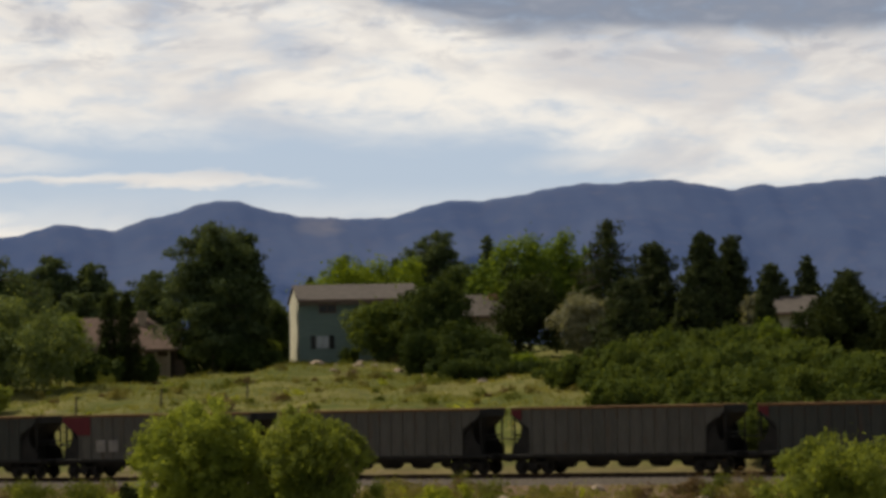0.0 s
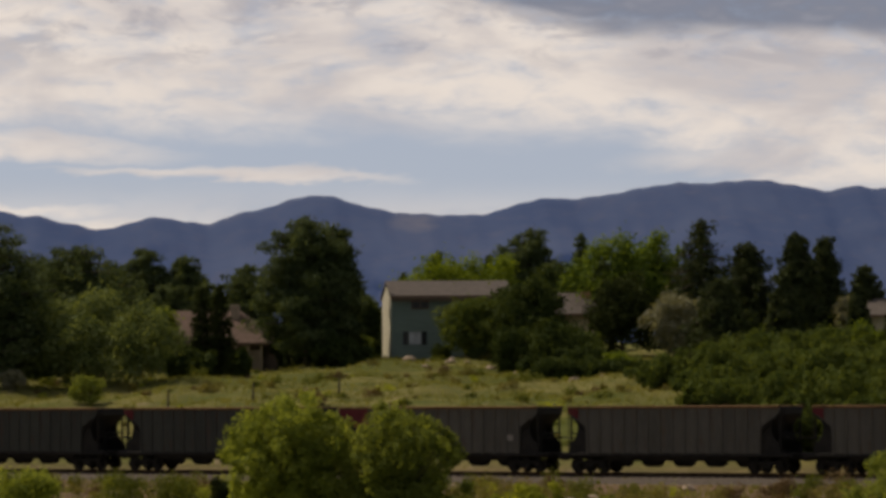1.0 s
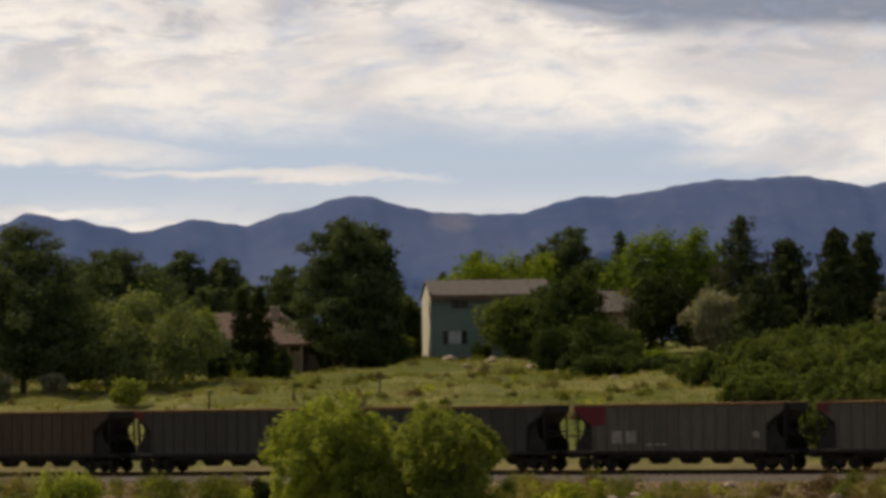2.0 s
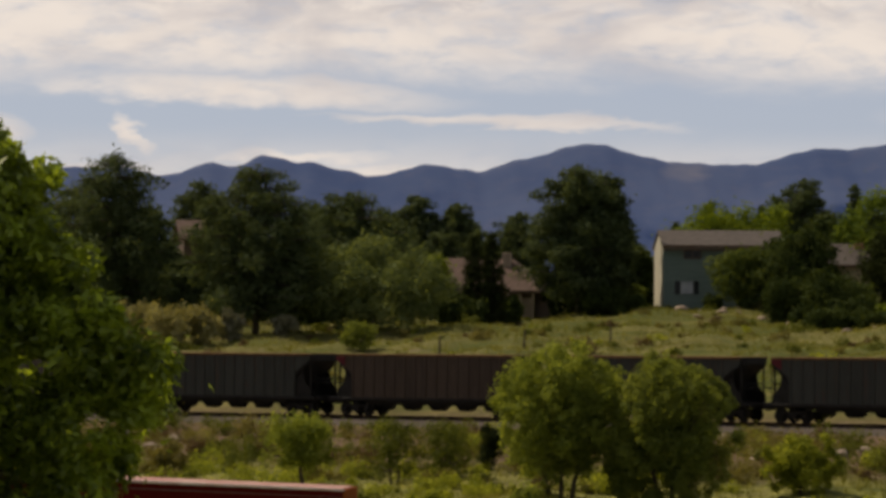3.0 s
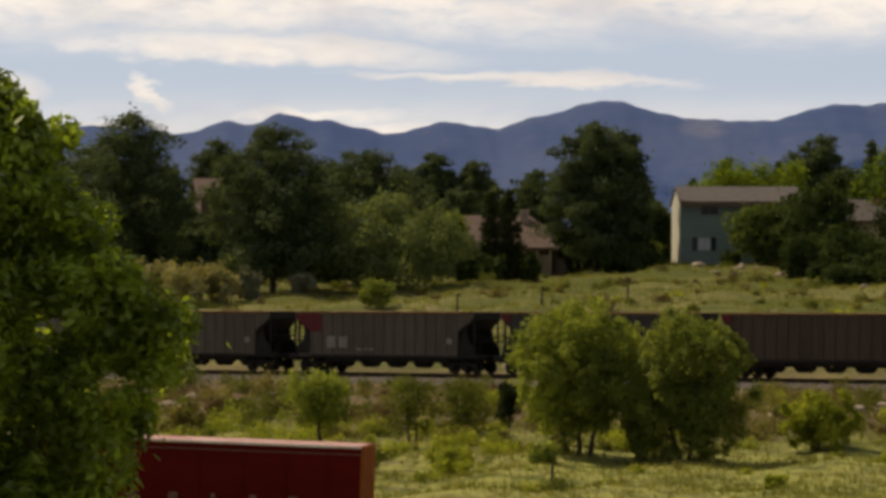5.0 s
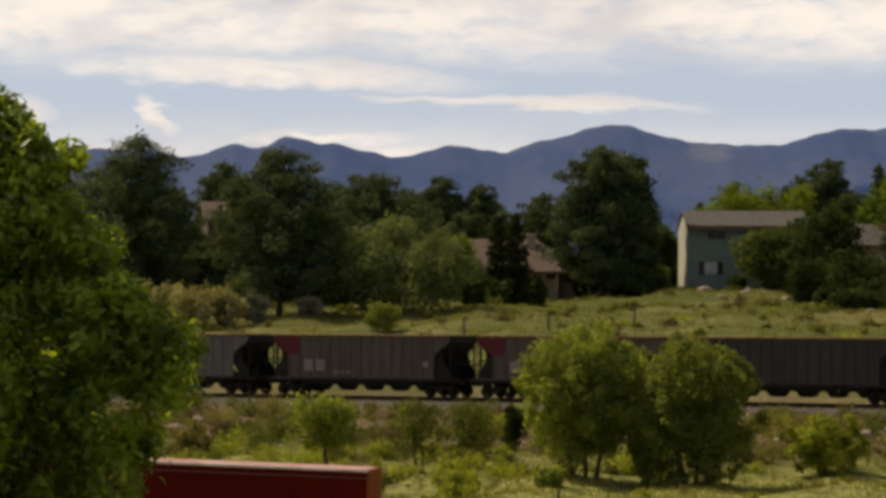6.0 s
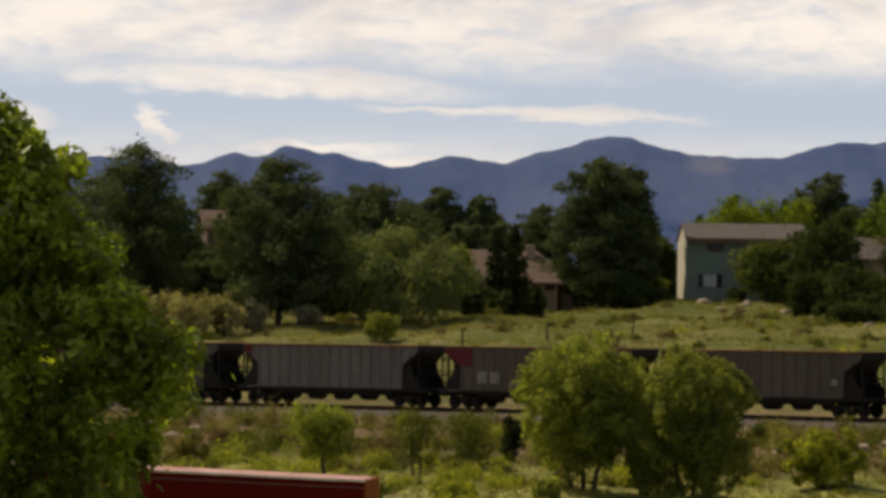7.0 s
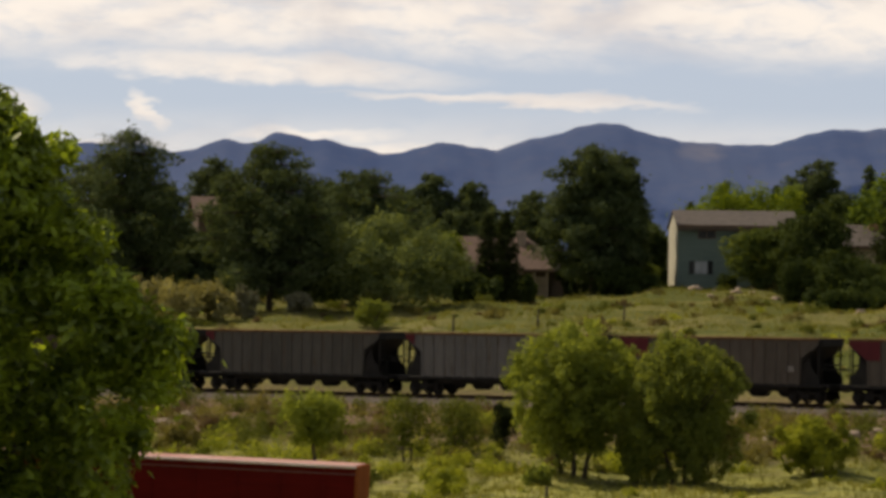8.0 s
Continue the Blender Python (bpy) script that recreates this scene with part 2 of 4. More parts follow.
def spaced(lo, a, b, hi, step, grow=1.35):
    mid = list(np.arange(a, b, step))
    left, d, v = [], step, a
    while v > lo:
        d *= grow
        v -= d
        left.append(max(v, lo))
    right, d, v = [], step, mid[-1]
    while v < hi:
        d *= grow
        v += d
        right.append(min(v, hi))
    return np.array(left[::-1] + mid + right)


def earth_surface():
    """Meadow: straw and green grass in patches, exposed brown earth and gravel on the railway bank."""
    m = bpy.data.materials.new("meadow_ground")
    m.use_nodes = True
    g = Nodes(m.node_tree)
    vec = g.put("ShaderNodeTexCoord").outputs["Object"]
    sep = g.put("ShaderNodeSeparateXYZ")
    g.wire(vec, sep.inputs[0])
    q = g.maths("ADD", g.maths("MULTIPLY", sep.outputs[0], TS), g.maths("MULTIPLY", g.maths("SUBTRACT", sep.outputs[1], TRACK_Y), TC))
    big, mid, fine = g.noise(vec, 0.09, 4.0), g.noise(vec, 0.55, 5.0, 0.65), g.noise(vec, 5.0, 5.0, 0.7)
    col = g.mix(g.step(big, 0.38, 0.62), (0.084, 0.098, 0.020), (0.162, 0.150, 0.050))
    col = g.mix(g.maths("MULTIPLY", g.step(mid, 0.45, 0.66), 0.8), col, (0.078, 0.096, 0.022))
    long = g.put("ShaderNodeMapping")
    g.wire(vec, long.inputs[0])
    long.inputs["Rotation"].default_value, long.inputs["Scale"].default_value = (0, 0, 0.25), (0.07, 0.32, 1.0)
    swath = g.step(g.noise(long.outputs[0], 1.0, 4.0, 0.6), 0.50, 0.66)
    col = g.mix(g.maths("MULTIPLY", swath, 0.8), col, (0.225, 0.203, 0.068))
    lush = g.maths("MULTIPLY", g.step(q, -30.0, -42.0), g.step(g.noise(vec, 0.6, 5.0, 0.7, 0.4), 0.38, 0.58))
    col = g.mix(g.maths("MULTIPLY", lush, 0.8), col, (0.345, 0.338, 0.090))
    bank = g.maths("MULTIPLY", g.step(g.maths("ADD", q, g.maths("MULTIPLY", mid, 14.0)), -27.0, -16.0), g.step(q, 12.0, 5.0))
    dirt = g.mix(g.step(fine, 0.35, 0.65), (0.088, 0.058, 0.040), (0.25, 0.172, 0.112))
    col = g.mix(g.maths("MULTIPLY", bank, g.step(mid, 0.18, 0.40)), col, dirt)
    scar = g.maths("MULTIPLY", g.step(g.noise(vec, 0.33, 5.0, 0.7), 0.60, 0.70), 0.8)
    col = g.mix(scar, col, (0.24, 0.19, 0.125))
    col = g.mix(g.maths("MULTIPLY", g.step(fine, 0.48, 0.70), 0.6), col, (0.060, 0.062, 0.020))
    p = g.put("ShaderNodeBsdfPrincipled")
    g.wire(col, p.inputs["Base Color"])
    p.inputs["Roughness"].default_value, p.inputs["Specular IOR Level"].default_value = 0.95, 0.1
    bn = g.put("ShaderNodeBump")
    bn.inputs["Strength"].default_value, bn.inputs["Distance"].default_value = 0.9, 0.15
    g.wire(fine, bn.inputs["Height"])
    g.wire(bn.outputs[0], p.inputs["Normal"])
    out = g.put("ShaderNodeOutputMaterial")
    g.wire(p.outputs[0], out.inputs[0])
    return m


M["earth"] = earth_surface()


def make_ground():
    xs, ys = spaced(-3200, -50, 95, 3200, 0.9), spaced(-900, 60, 420, 4700, 0.9)
    gx, gy = np.meshgrid(xs, ys)
    gz = lie(gx, gy)
    n, m = len(xs), len(ys)
    i = np.arange(n * m).reshape(m, n)
    faces = np.stack([i[:-1, :-1], i[:-1, 1:], i[1:, 1:], i[1:, :-1]], -1).reshape(-1, 4)
    ob = raw("ground", np.stack([gx, gy, gz], -1).reshape(-1, 3), faces, M["earth"], smooth=True)
    tagged(ob, "rolling meadow ground of green and straw-coloured grass", "ground", kind="structure")


make_ground()

# ---- mountains ----
RANGE = [(-430, 60, -3.8), (-165, 50, -4.9), (20, 55, 4.9), (105, 40, 2.5), (-320, 40, -4.3), (-258, 26, -10.8), (-157, 30, 14.3), (-110, 26, -1.7), (-43, 34, -11.8),
         (0, 26, -0.8), (34, 24, -5.6), (62, 20, -5.0), (110, 40, 0.2), (170, 50, 22.6), (235, 40, 3.4), (292, 45, 2.6), (390, 40, 13.5), (460, 60, 16.6),
         (540, 60, 29.4), (621, 50, 30.9), (668, 30, 11.6), (712, 26, 12.5), (925, 40, 10.0), (760, 70, 23.5), (860, 80, 29.0), (1010, 110, 33.9), (1200, 120, 30.0),
         (-560, 60, 6.0), (-214, 14, 3.9), (-180, 12, -3.8), (-106, 14, 5.9), (-135, 12, 1.1), (60, 14, -3.1), (-90, 10, -1.7)]


def make_mountains():
    m = bpy.data.materials.new("far_slope_with_haze")
    m.use_nodes = True
    g = Nodes(m.node_tree)
    vec = g.put("ShaderNodeTexCoord").outputs["Object"]
    a, b = g.noise(vec, 0.006, 5.0), g.noise(vec, 0.05, 6.0, 0.6)
    # forest colours shifted to blue-grey, so the distance haze is painted in
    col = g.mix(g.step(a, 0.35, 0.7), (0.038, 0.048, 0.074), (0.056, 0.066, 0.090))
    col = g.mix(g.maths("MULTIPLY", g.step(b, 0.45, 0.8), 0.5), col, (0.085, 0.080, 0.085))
    place = g.put("ShaderNodeSeparateXYZ")
    g.wire(vec, place.inputs[0])
    # sunlight on one slope, painted as a paler tan patch
    for cx, cz, wx, wz in ((266, 171, 30, 13),):
        far = g.maths("ADD", g.maths("POWER", g.maths("ABSOLUTE", g.maths("DIVIDE", g.maths("SUBTRACT", place.outputs[0], cx), wx)), 2.0),
                      g.maths("POWER", g.maths("ABSOLUTE", g.maths("DIVIDE", g.maths("SUBTRACT", place.outputs[2], cz), wz)), 2.0))
        sunlit_patch = g.step(g.maths("ADD", far, g.maths("MULTIPLY", g.noise(vec, 0.03, 5.0, 0.7), 2.4)), 2.4, 0.7)
        col = g.mix(g.maths("MULTIPLY", sunlit_patch, 0.55), col, (0.17, 0.15, 0.125))
    p = g.put("ShaderNodeBsdfPrincipled")
    g.wire(col, p.inputs["Base Color"])
    p.inputs["Roughness"].default_value = 1.0
    p.inputs["Specular IOR Level"].default_value = 0.0
    # faint blue glow stands in for the hazy air before the range
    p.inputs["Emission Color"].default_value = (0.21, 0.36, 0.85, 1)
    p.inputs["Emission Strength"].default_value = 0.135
    out = g.put("ShaderNodeOutputMaterial")
    g.wire(p.outputs[0], out.inputs[0])
    xs = np.concatenate([np.arange(-3000, -700, 60.0), np.arange(-700, 1250, 6.0), np.arange(1250, 3000, 60.0)])
    ts = np.linspace(0, 1, 34)
    top = 178.5 + sum(h * np.exp(-((xs - c) / w) ** 2) for c, w, h in RANGE)
    top = top + np.where(np.abs(xs - 250) > 1050, 14 * np.sin(xs / 170.0), 0) + 0.5 * np.sin(xs / 7.0) + 0.5 * np.sin(xs / 3.7 + 1)
    verts = []
    for t in ts:
        spur = np.array([60 * noise.fractal(Vector((x / 110.0 + 1.6 * t, 3.0 * t, 7.0)), 0.9, 2.1, 5) for x in xs]) * math.sin(math.pi * t)
        verts.append(np.stack([xs, 3650 + 550 * t + spur, 5 + (top - 5) * t ** 1.15], -1))
    verts.append(np.stack([xs, np.full_like(xs, 4420.0), np.full_like(xs, 0.0)], -1))
    n, k = len(xs), len(verts)
    i = np.arange(n * k).reshape(k, n)
    faces = np.stack([i[:-1, :-1], i[:-1, 1:], i[1:, 1:], i[1:, :-1]], -1).reshape(-1, 4)
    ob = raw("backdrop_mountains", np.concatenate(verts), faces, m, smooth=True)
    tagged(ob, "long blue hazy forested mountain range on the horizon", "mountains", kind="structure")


make_mountains()


# ---- trees ----
def leaves(rng, centres, radii, per, size, aspect=0.6, flat=1.0, hang=0.0, fuzz=0.5):
    """Folded leaves through loose clumps, thinning outwards: vertices and triangles."""
    n = int(sum(per))
    c = np.repeat(centres, per, axis=0)
    r = np.repeat(radii, per)
    stretch = np.repeat(rng.uniform(0.75, 1.3, (len(per), 3)), per, axis=0)
    d = rng.normal(size=(n, 3))
    d /= np.linalg.norm(d, axis=1, keepdims=True)
    shell = rng.uniform(0.3, 1.0, n) ** 0.6 * (1 + fuzz * np.abs(rng.normal(size=n)) ** 2 * 0.35)
    at = c + d * stretch * (r * shell)[:, None] * np.array([1, 1, flat])
    up = d * 0.55 + rng.normal(size=(n, 3)) * 0.5 + np.array([0, 0, 0.35])
    up /= np.linalg.norm(up, axis=1, keepdims=True)
    a = np.cross(up, rng.normal(size=(n, 3)))
    a /= np.linalg.norm(a, axis=1, keepdims=True) + 1e-6
    a[:, 2] -= hang
    a /= np.linalg.norm(a, axis=1, keepdims=True) + 1e-6
    b = np.cross(up, a)
    b /= np.linalg.norm(b, axis=1, keepdims=True) + 1e-6
    s = size * rng.uniform(0.6, 1.4, n)[:, None]
    tip, left, right = at + a * s, at + b * s * aspect * 0.5 + up * s * 0.12, at - b * s * aspect * 0.5 + up * s * 0.12
    root = at - a * s * 0.4
    verts = np.stack([root, left, tip, right], 1).reshape(-1, 3)
    k = np.arange(n)[:, None] * 4
    faces = np.concatenate([k + np.array([[0, 2, 1]]), k + np.array([[0, 3, 2]])], 0)
    return verts, faces


def limb(bm, rng, a, b, r0, r1, bend=0.15, steps=3):
    a, b = Vector(a), Vector(b)
    last, rad = a, r0
    for i in range(1, steps + 1):
        t = i / steps
        p = a.lerp(b, t) + Vector(rng.normal(size=3) * (b - a).length * bend * 0.3 * (1 - t))
        r = r0 + (r1 - r0) * t
        add_rod(bm, last, p, rad, r, 7)
        last, rad = p, r


def finish_tree(name, x, y, bm, lv, lf, leaf_mat, label, category, group, turn, sink=0.15):
    base = new(name)
    base.location = (x, y, ground_at(x, y) - sink)
    base.rotation_euler = (0, 0, turn)
    if bm is not None:
        part("trunk", bm, M["bark"], base)
    raw("crown", lv, lf, leaf_mat, base)
    return tagged(base, label, category, group)


def broadleaf(name, x, y, top, width, mat, label, seed, size=0.3, count=7000, clumps=60, low=0.18, stems=1, category="tree", group="", lean=0.0, square=0.6, depth=None, clump=0.22, lobes=(), uneven=1.0, hang=0.0, fuzz=0.5):
    """A round-headed tree or bush whose crown reaches the height top and the given width."""
    rng = np.random.default_rng(seed)
    h = top - ground_at(x, y)
    depth = depth or width
    half = np.array([width / 2, depth / 2, h * (1 - low) / 2])
    lobes_n = max(10, int(clumps / 2.4))
    reach = (width * depth * h) ** (1 / 3) * 0.5
    cs, rs = [], []
    for i in range(lobes_n):
        f = 1 - 2 * (i + 0.5) / lobes_n
        a = i * 2.39996 + rng.uniform(-0.5, 0.5)
        d = np.array([math.sqrt(1 - f * f) * math.cos(a), math.sqrt(1 - f * f) * math.sin(a), f]) + rng.normal(size=3) * 0.12 * uneven
        r = clump * 2.1 * reach * rng.uniform(1 - 0.25 * uneven, 1 + 0.3 * uneven) * (12 / lobes_n) ** 0.25
        mid = d * np.maximum(half - r * np.array([0.9, 0.9, 0.75]), 0.05) * (rng.uniform(1 - 0.14 * uneven, 1 + 0.1 * uneven) if i % 4 else 0.55)
        mid[:2] *= 1 - square * 0.4 * max(0.0, -mid[2] / half[2]) ** 2
        for j in range(9):
            e = rng.normal(size=3) + d * 0.6 + np.array([0, 0, 0.3])
            e *= r * rng.uniform(0.45, 0.9) / np.linalg.norm(e)
            cs.append(mid + e)
            rs.append(r * rng.uniform(0.22, 0.50))
    for i in range(max(5, lobes_n // 2)):
        cs.append(rng.normal(size=3) * half * 0.28)
        rs.append(0.30 * reach)
    c, cr = np.array(cs), np.array(rs)
    c[:, 2] += h * (low + (1 - low) / 2)
    c[:, 0] += lean * (c[:, 2] / h)
    k = len(c)
    for lx, ly, lz, lr, ln in lobes:
        e = rng.normal(size=(ln, 3))
        e *= (rng.uniform(0.2, 1.0, ln) ** 0.4 / np.linalg.norm(e, axis=1))[:, None] * lr
        c = np.concatenate([c, e + np.array([lx, ly, lz])])
        cr = np.concatenate([cr, lr * rng.uniform(0.28, 0.5, ln)])
    per = np.maximum(3, (count * cr ** 2 / np.sum(cr ** 2))).astype(int)
    lv, lf = leaves(rng, c, cr, per, size, hang=hang, fuzz=fuzz)
    bm = bmesh.new()
    for i in range(stems):
        ox = (i - (stems - 1) / 2) * width * 0.12
        fork = Vector((ox * 1.3 + lean * 0.3, rng.normal() * 0.1, h * (low + 0.22)))
        r0 = 0.026 * h / stems ** 0.4
        limb(bm, rng, (ox * 0.6, 0, 0), fork, r0, r0 * 0.7, 0.1)
        for j in range(5):
            t = c[rng.integers(k)]
            limb(bm, rng, fork, (t[0] * 0.85, t[1] * 0.85, max(t[2], fork.z)), r0 * 0.5, r0 * 0.12, 0.2)
    return finish_tree(name, x, y, bm, lv, lf, mat, label, category, group, 0)


def conifer(name, x, y, top, width, mat, label, seed, size=0.3, count=7000, low=0.12, point=1.0, ragged=0.25, tiers=16, group="", droop=0.25, lush=7):
    """A pine or spruce: whorls of needle clumps on boughs. point 1 is a cone, near 0 an oval head."""
    rng = np.random.default_rng(seed)
    h = top - ground_at(x, y)
    cs, rs = [], []
    bm = bmesh.new()
    limb(bm, rng, (0, 0, 0), (rng.normal() * 0.1, 0, h * 0.97), 0.018 * h + 0.05, 0.03, 0.03, 5)
    lop = rng.uniform(0, 2 * math.pi, 3)
    tiers = max(tiers, 11)
    for i in range(tiers):
        t = (i + 0.5) / tiers
        z = h * (low + (0.985 - low) * t)
        cone = 1 - t
        oval = math.sqrt(max(0.0, 1 - (2 * abs(t - 0.42) / 1.2) ** 2)) * (0.90 + 0.16 * math.sin(i * 2.4 + seed))
        reach = width / 2 * (point * cone ** 0.85 + (1 - point) * oval)
        pine = lush < 6
        cs.append(np.array([rng.normal() * 0.1 * reach, rng.normal() * 0.1 * reach, z]))
        rs.append((0.42 if pine else 0.5) * reach + 0.012 * h)
        boughs = max(4, int((2 * lush + 2 if pine else lush) * reach / (width / 2) + 2))
        for j in range(boughs):
            a = 2 * math.pi * (j / boughs) + rng.uniform(-0.4, 0.4) + i * 1.1
            r = reach * rng.uniform(1 - ragged * 1.3, 1 + ragged * 0.6) * (1 + 0.16 * math.sin(a + lop[0]) + 0.12 * math.sin(2 * a + lop[1] + 3 * t))
            tip = np.array([math.cos(a) * r, math.sin(a) * r, z - droop * r + rng.normal() * h * 0.016])
            limb(bm, rng, (0, 0, z), tip, 0.012 * width, 0.004 * width, 0.1, 1)
            stem = np.array([0, 0, z])
            if pine:
                # flat plates of needle tufts along the outer half of a bough
                for f in (0.5, 0.72, 0.9, 1.0):
                    pad = (0.12 * reach + 0.024 * h) * rng.uniform(0.6, 1.35)
                    cs.append(stem * (1 - f) + tip * f + rng.normal(size=3) * np.array([1, 1, 0.35]) * pad * 0.6)
                    rs.append(pad)
                continue
            for f in (0.45, 0.7, 0.9, 1.0):
                cs.append(stem * (1 - f) + tip * f + rng.normal(size=3) * 0.025 * width)
                rs.append(max(0.14, (0.055 * width + 0.020 * h) * (1.2 - 0.5 * f) * rng.uniform(0.65, 1.3) * (1.0 - 0.6 * point * t)))
    cs.append(np.array([0, 0, h * 0.99]))
    rs.append(0.03 * h * (1.3 - 0.8 * point))
    c, r = np.array(cs), np.array(rs)
    size, count = size * 0.78, count * 1.6
    per = np.maximum(3, (count * r ** 2 / np.sum(r ** 2))).astype(int)
    lv, lf = leaves(rng, c, r, per, size, 0.5, 0.78 if lush < 6 else 0.8, fuzz=0.35)
    return finish_tree(name, x, y, bm, lv, lf, mat, label, "tree", group, 0)


DARK_PINE = "tall dark green ponderosa pine on the grassy hill"
FAR_PINE = "dark pine crown rising behind the hillside trees"
# pines on the hill
conifer("pine_tree", -24.4, 335, 19.8, 10.8, M["pine"], DARK_PINE, 11, 0.36, 18225, 0.12, 0.25, 0.30, 11, "hillside pines", droop=0.05, lush=3)
conifer("pine_tree", -12.8, 325, 18.4, 10.0, M["pine"], DARK_PINE, 12, 0.36, 18225, 0.14, 0.18, 0.26, 12, "hillside pines", droop=0.05, lush=3)
conifer("pine_tree", -22.0, 420, 20.8, 6.6, M["pine"], FAR_PINE, 13, 0.36, 10125, 0.3, 0.1, 0.3, 7, "hillside pines", droop=0.05, lush=3)
conifer("pine_tree", -5.9, 352, 17.4, 11.0, M["pine"], DARK_PINE, 14, 0.36, 16200, 0.2, 0.2, 0.35, 8, "hillside pines", droop=0.05, lush=3)
conifer("pine_tree", -0.3, 380, 18.1, 5.6, M["pine"], FAR_PINE, 15, 0.36, 10125, 0.3, 0.4, 0.3, 7, "hillside pines", droop=0.05, lush=3)
conifer("pine_tree", 3.3, 380, 17.4, 5.4, M["pine"], FAR_PINE, 16, 0.36, 10125, 0.3, 0.3, 0.3, 7, "hillside pines", droop=0.05, lush=3)
conifer("pine_tree", 13.1, 345, 19.5, 7.4, M["pine"], "very tall broad dark pine beside the low brown house", 17, 0.36, 18225, 0.12, 0.10, 0.30, 12, "hillside pines", droop=0.05, lush=3)
conifer("pine_tree", 15.5, 347, 18.9, 5.6, M["pine"], "slim dark pine grown against a broader one", 18, 0.36, 14175, 0.18, 0.25, 0.35, 12, "hillside pines", droop=0.05, lush=3)
conifer("pine_tree", 8.5, 362, 16.1, 6.8, M["pine"], FAR_PINE, 19, 0.36, 10125, 0.15, 0.2, 0.3, 7, "hillside pines", droop=0.05, lush=3)
conifer("pine_tree", 35.0, 380, 19.8, 6.6, M["pine"], FAR_PINE, 20, 0.36, 10125, 0.3, 0.25, 0.3, 8, "hillside pines", droop=0.05, lush=3)
for px, py, pz, pw, seed in ((27.8, 400, 18.4, 3.0, 21), (32.7, 400, 18.1, 3.0, 22), (41.6, 400, 20.1, 3.2, 23), (23.9, 390, 16.1, 2.4, 24), (18.0, 392, 15.2, 4.5, 25)):
    conifer("pine_tree", px, py, pz, pw, M["pine"], FAR_PINE, seed, 0.36, 3500, 0.35, 0.7, 0.25, 7, "hillside pines")
# columnar pair
for px, py, pz, pw, seed in ((4.3, 335, 13.5, 2.5, 31), (5.75, 336, 13.7, 2.5, 32)):
    conifer("juniper_tree", px, py, pz, pw, M["juniper"], "narrow column-shaped dark juniper before the low house", seed, 0.24, 5000, 0.02, 0.45, 0.12, 16, "columnar junipers", droop=-0.3)
# spruces
SPRUCE = "conical dark blue-green spruce among the houses"
for px, py, pz, pw, shape, seed in ((47.9, 360, 19.9, 7.6, 0.9, 41), (52.7, 365, 17.9, 4.6, 0.3, 42), (56.2, 360, 18.5, 3.3, 0.3, 43), (59.6, 365, 18.4, 3.1, 0.35, 44),
                                    (47.0, 340, 14.2, 4.9, 0.7, 45), (65.7, 380, 16.3, 4.0, 0.6, 46), (52.9, 345, 14.6, 3.6, 0.8, 47), (60.2, 352, 14.0, 1.9, 0.7, 51), (70.0, 385, 17.2, 3.4, 0.85, 48), (76.7, 400, 16.2, 4.4, 0.3, 50)):
    conifer("spruce_tree", px, py, pz, 1.5 * pw, M["spruce"], SPRUCE, seed, 0.34, 14000, 0.0, shape, 0.16, 18, "spruces")
# broadleaf trees on the hill
broadleaf("elm_tree", -3.5, 325, 12.3, 12.9, M["elm"], "wide grey-green round-headed tree before the low house", 51, 0.25, 20000, 70, 0.02, uneven=1.5, fuzz=0.3)
broadleaf("bush", -4.3, 304, 6.4, 3.2, M["willow2"], "small rounded bright green bush on the meadow", 52, 0.18, 2500, 30, 0.0, category="bush")
broadleaf("bush", -10.2, 320, 7.0, 2.4, M["grey"], "pale grey-green bush under the pines", 153, 0.22, 2000, 22, 0.0, category="bush")
broadleaf("bush", -18.9, 315, 7.9, 4.4, M["brush"], "pale yellow-olive bush under the pines", 53, 0.22, 3000, 40, 0.0, category="bush", uneven=1.6)
broadleaf("spring_tree", 28.2, 378, 17.0, 6.5, M["lime"], "light yellow-green tree behind the teal house", 139, 0.30, 5500, 50, 0.2)
broadleaf("spring_tree", 25.6, 375, 17.5, 6.6, M["lime"], "light yellow-green tree behind the teal house", 54, 0.30, 5000, 50, 0.2)
broadleaf("spring_tree", 30.8, 375, 17.3, 7.0, M["lime"], "light yellow-green tree behind the teal house", 55, 0.30, 5000, 50, 0.2)
broadleaf("spring_tree", 41.1, 370, 18.8, 7.6, M["leafgreen"], "large bright green leafy tree on the hill", 56, 0.30, 9000, 70, 0.15)
broadleaf("spring_tree", 45.2, 373, 19.2, 6.6, M["leafgreen"], "large bright green leafy tree on the hill", 57, 0.30, 8000, 70, 0.15)
broadleaf("spring_tree", 37.5, 372, 16.5, 4.6, M["leafgreen"], "small bright green leafy tree on the hill", 69, 0.30, 4500, 50, 0.15)
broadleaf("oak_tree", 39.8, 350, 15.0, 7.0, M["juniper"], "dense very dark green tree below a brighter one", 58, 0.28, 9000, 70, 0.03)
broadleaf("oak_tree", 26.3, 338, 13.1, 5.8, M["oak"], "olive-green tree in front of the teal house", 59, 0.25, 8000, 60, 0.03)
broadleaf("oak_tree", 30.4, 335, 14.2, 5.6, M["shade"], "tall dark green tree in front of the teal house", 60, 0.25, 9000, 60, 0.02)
broadleaf("oak_tree", 33.9, 332, 10.0, 5.6, M["oak"], "low dark green oak at the house corner", 61, 0.25, 6000, 50, 0.0)
broadleaf("bush", 35.4, 314, 7.9, 2.6, M["lime"], "lit yellow-green bush beside the dark oaks", 62, 0.2, 2200, 26, 0.0, category="bush")
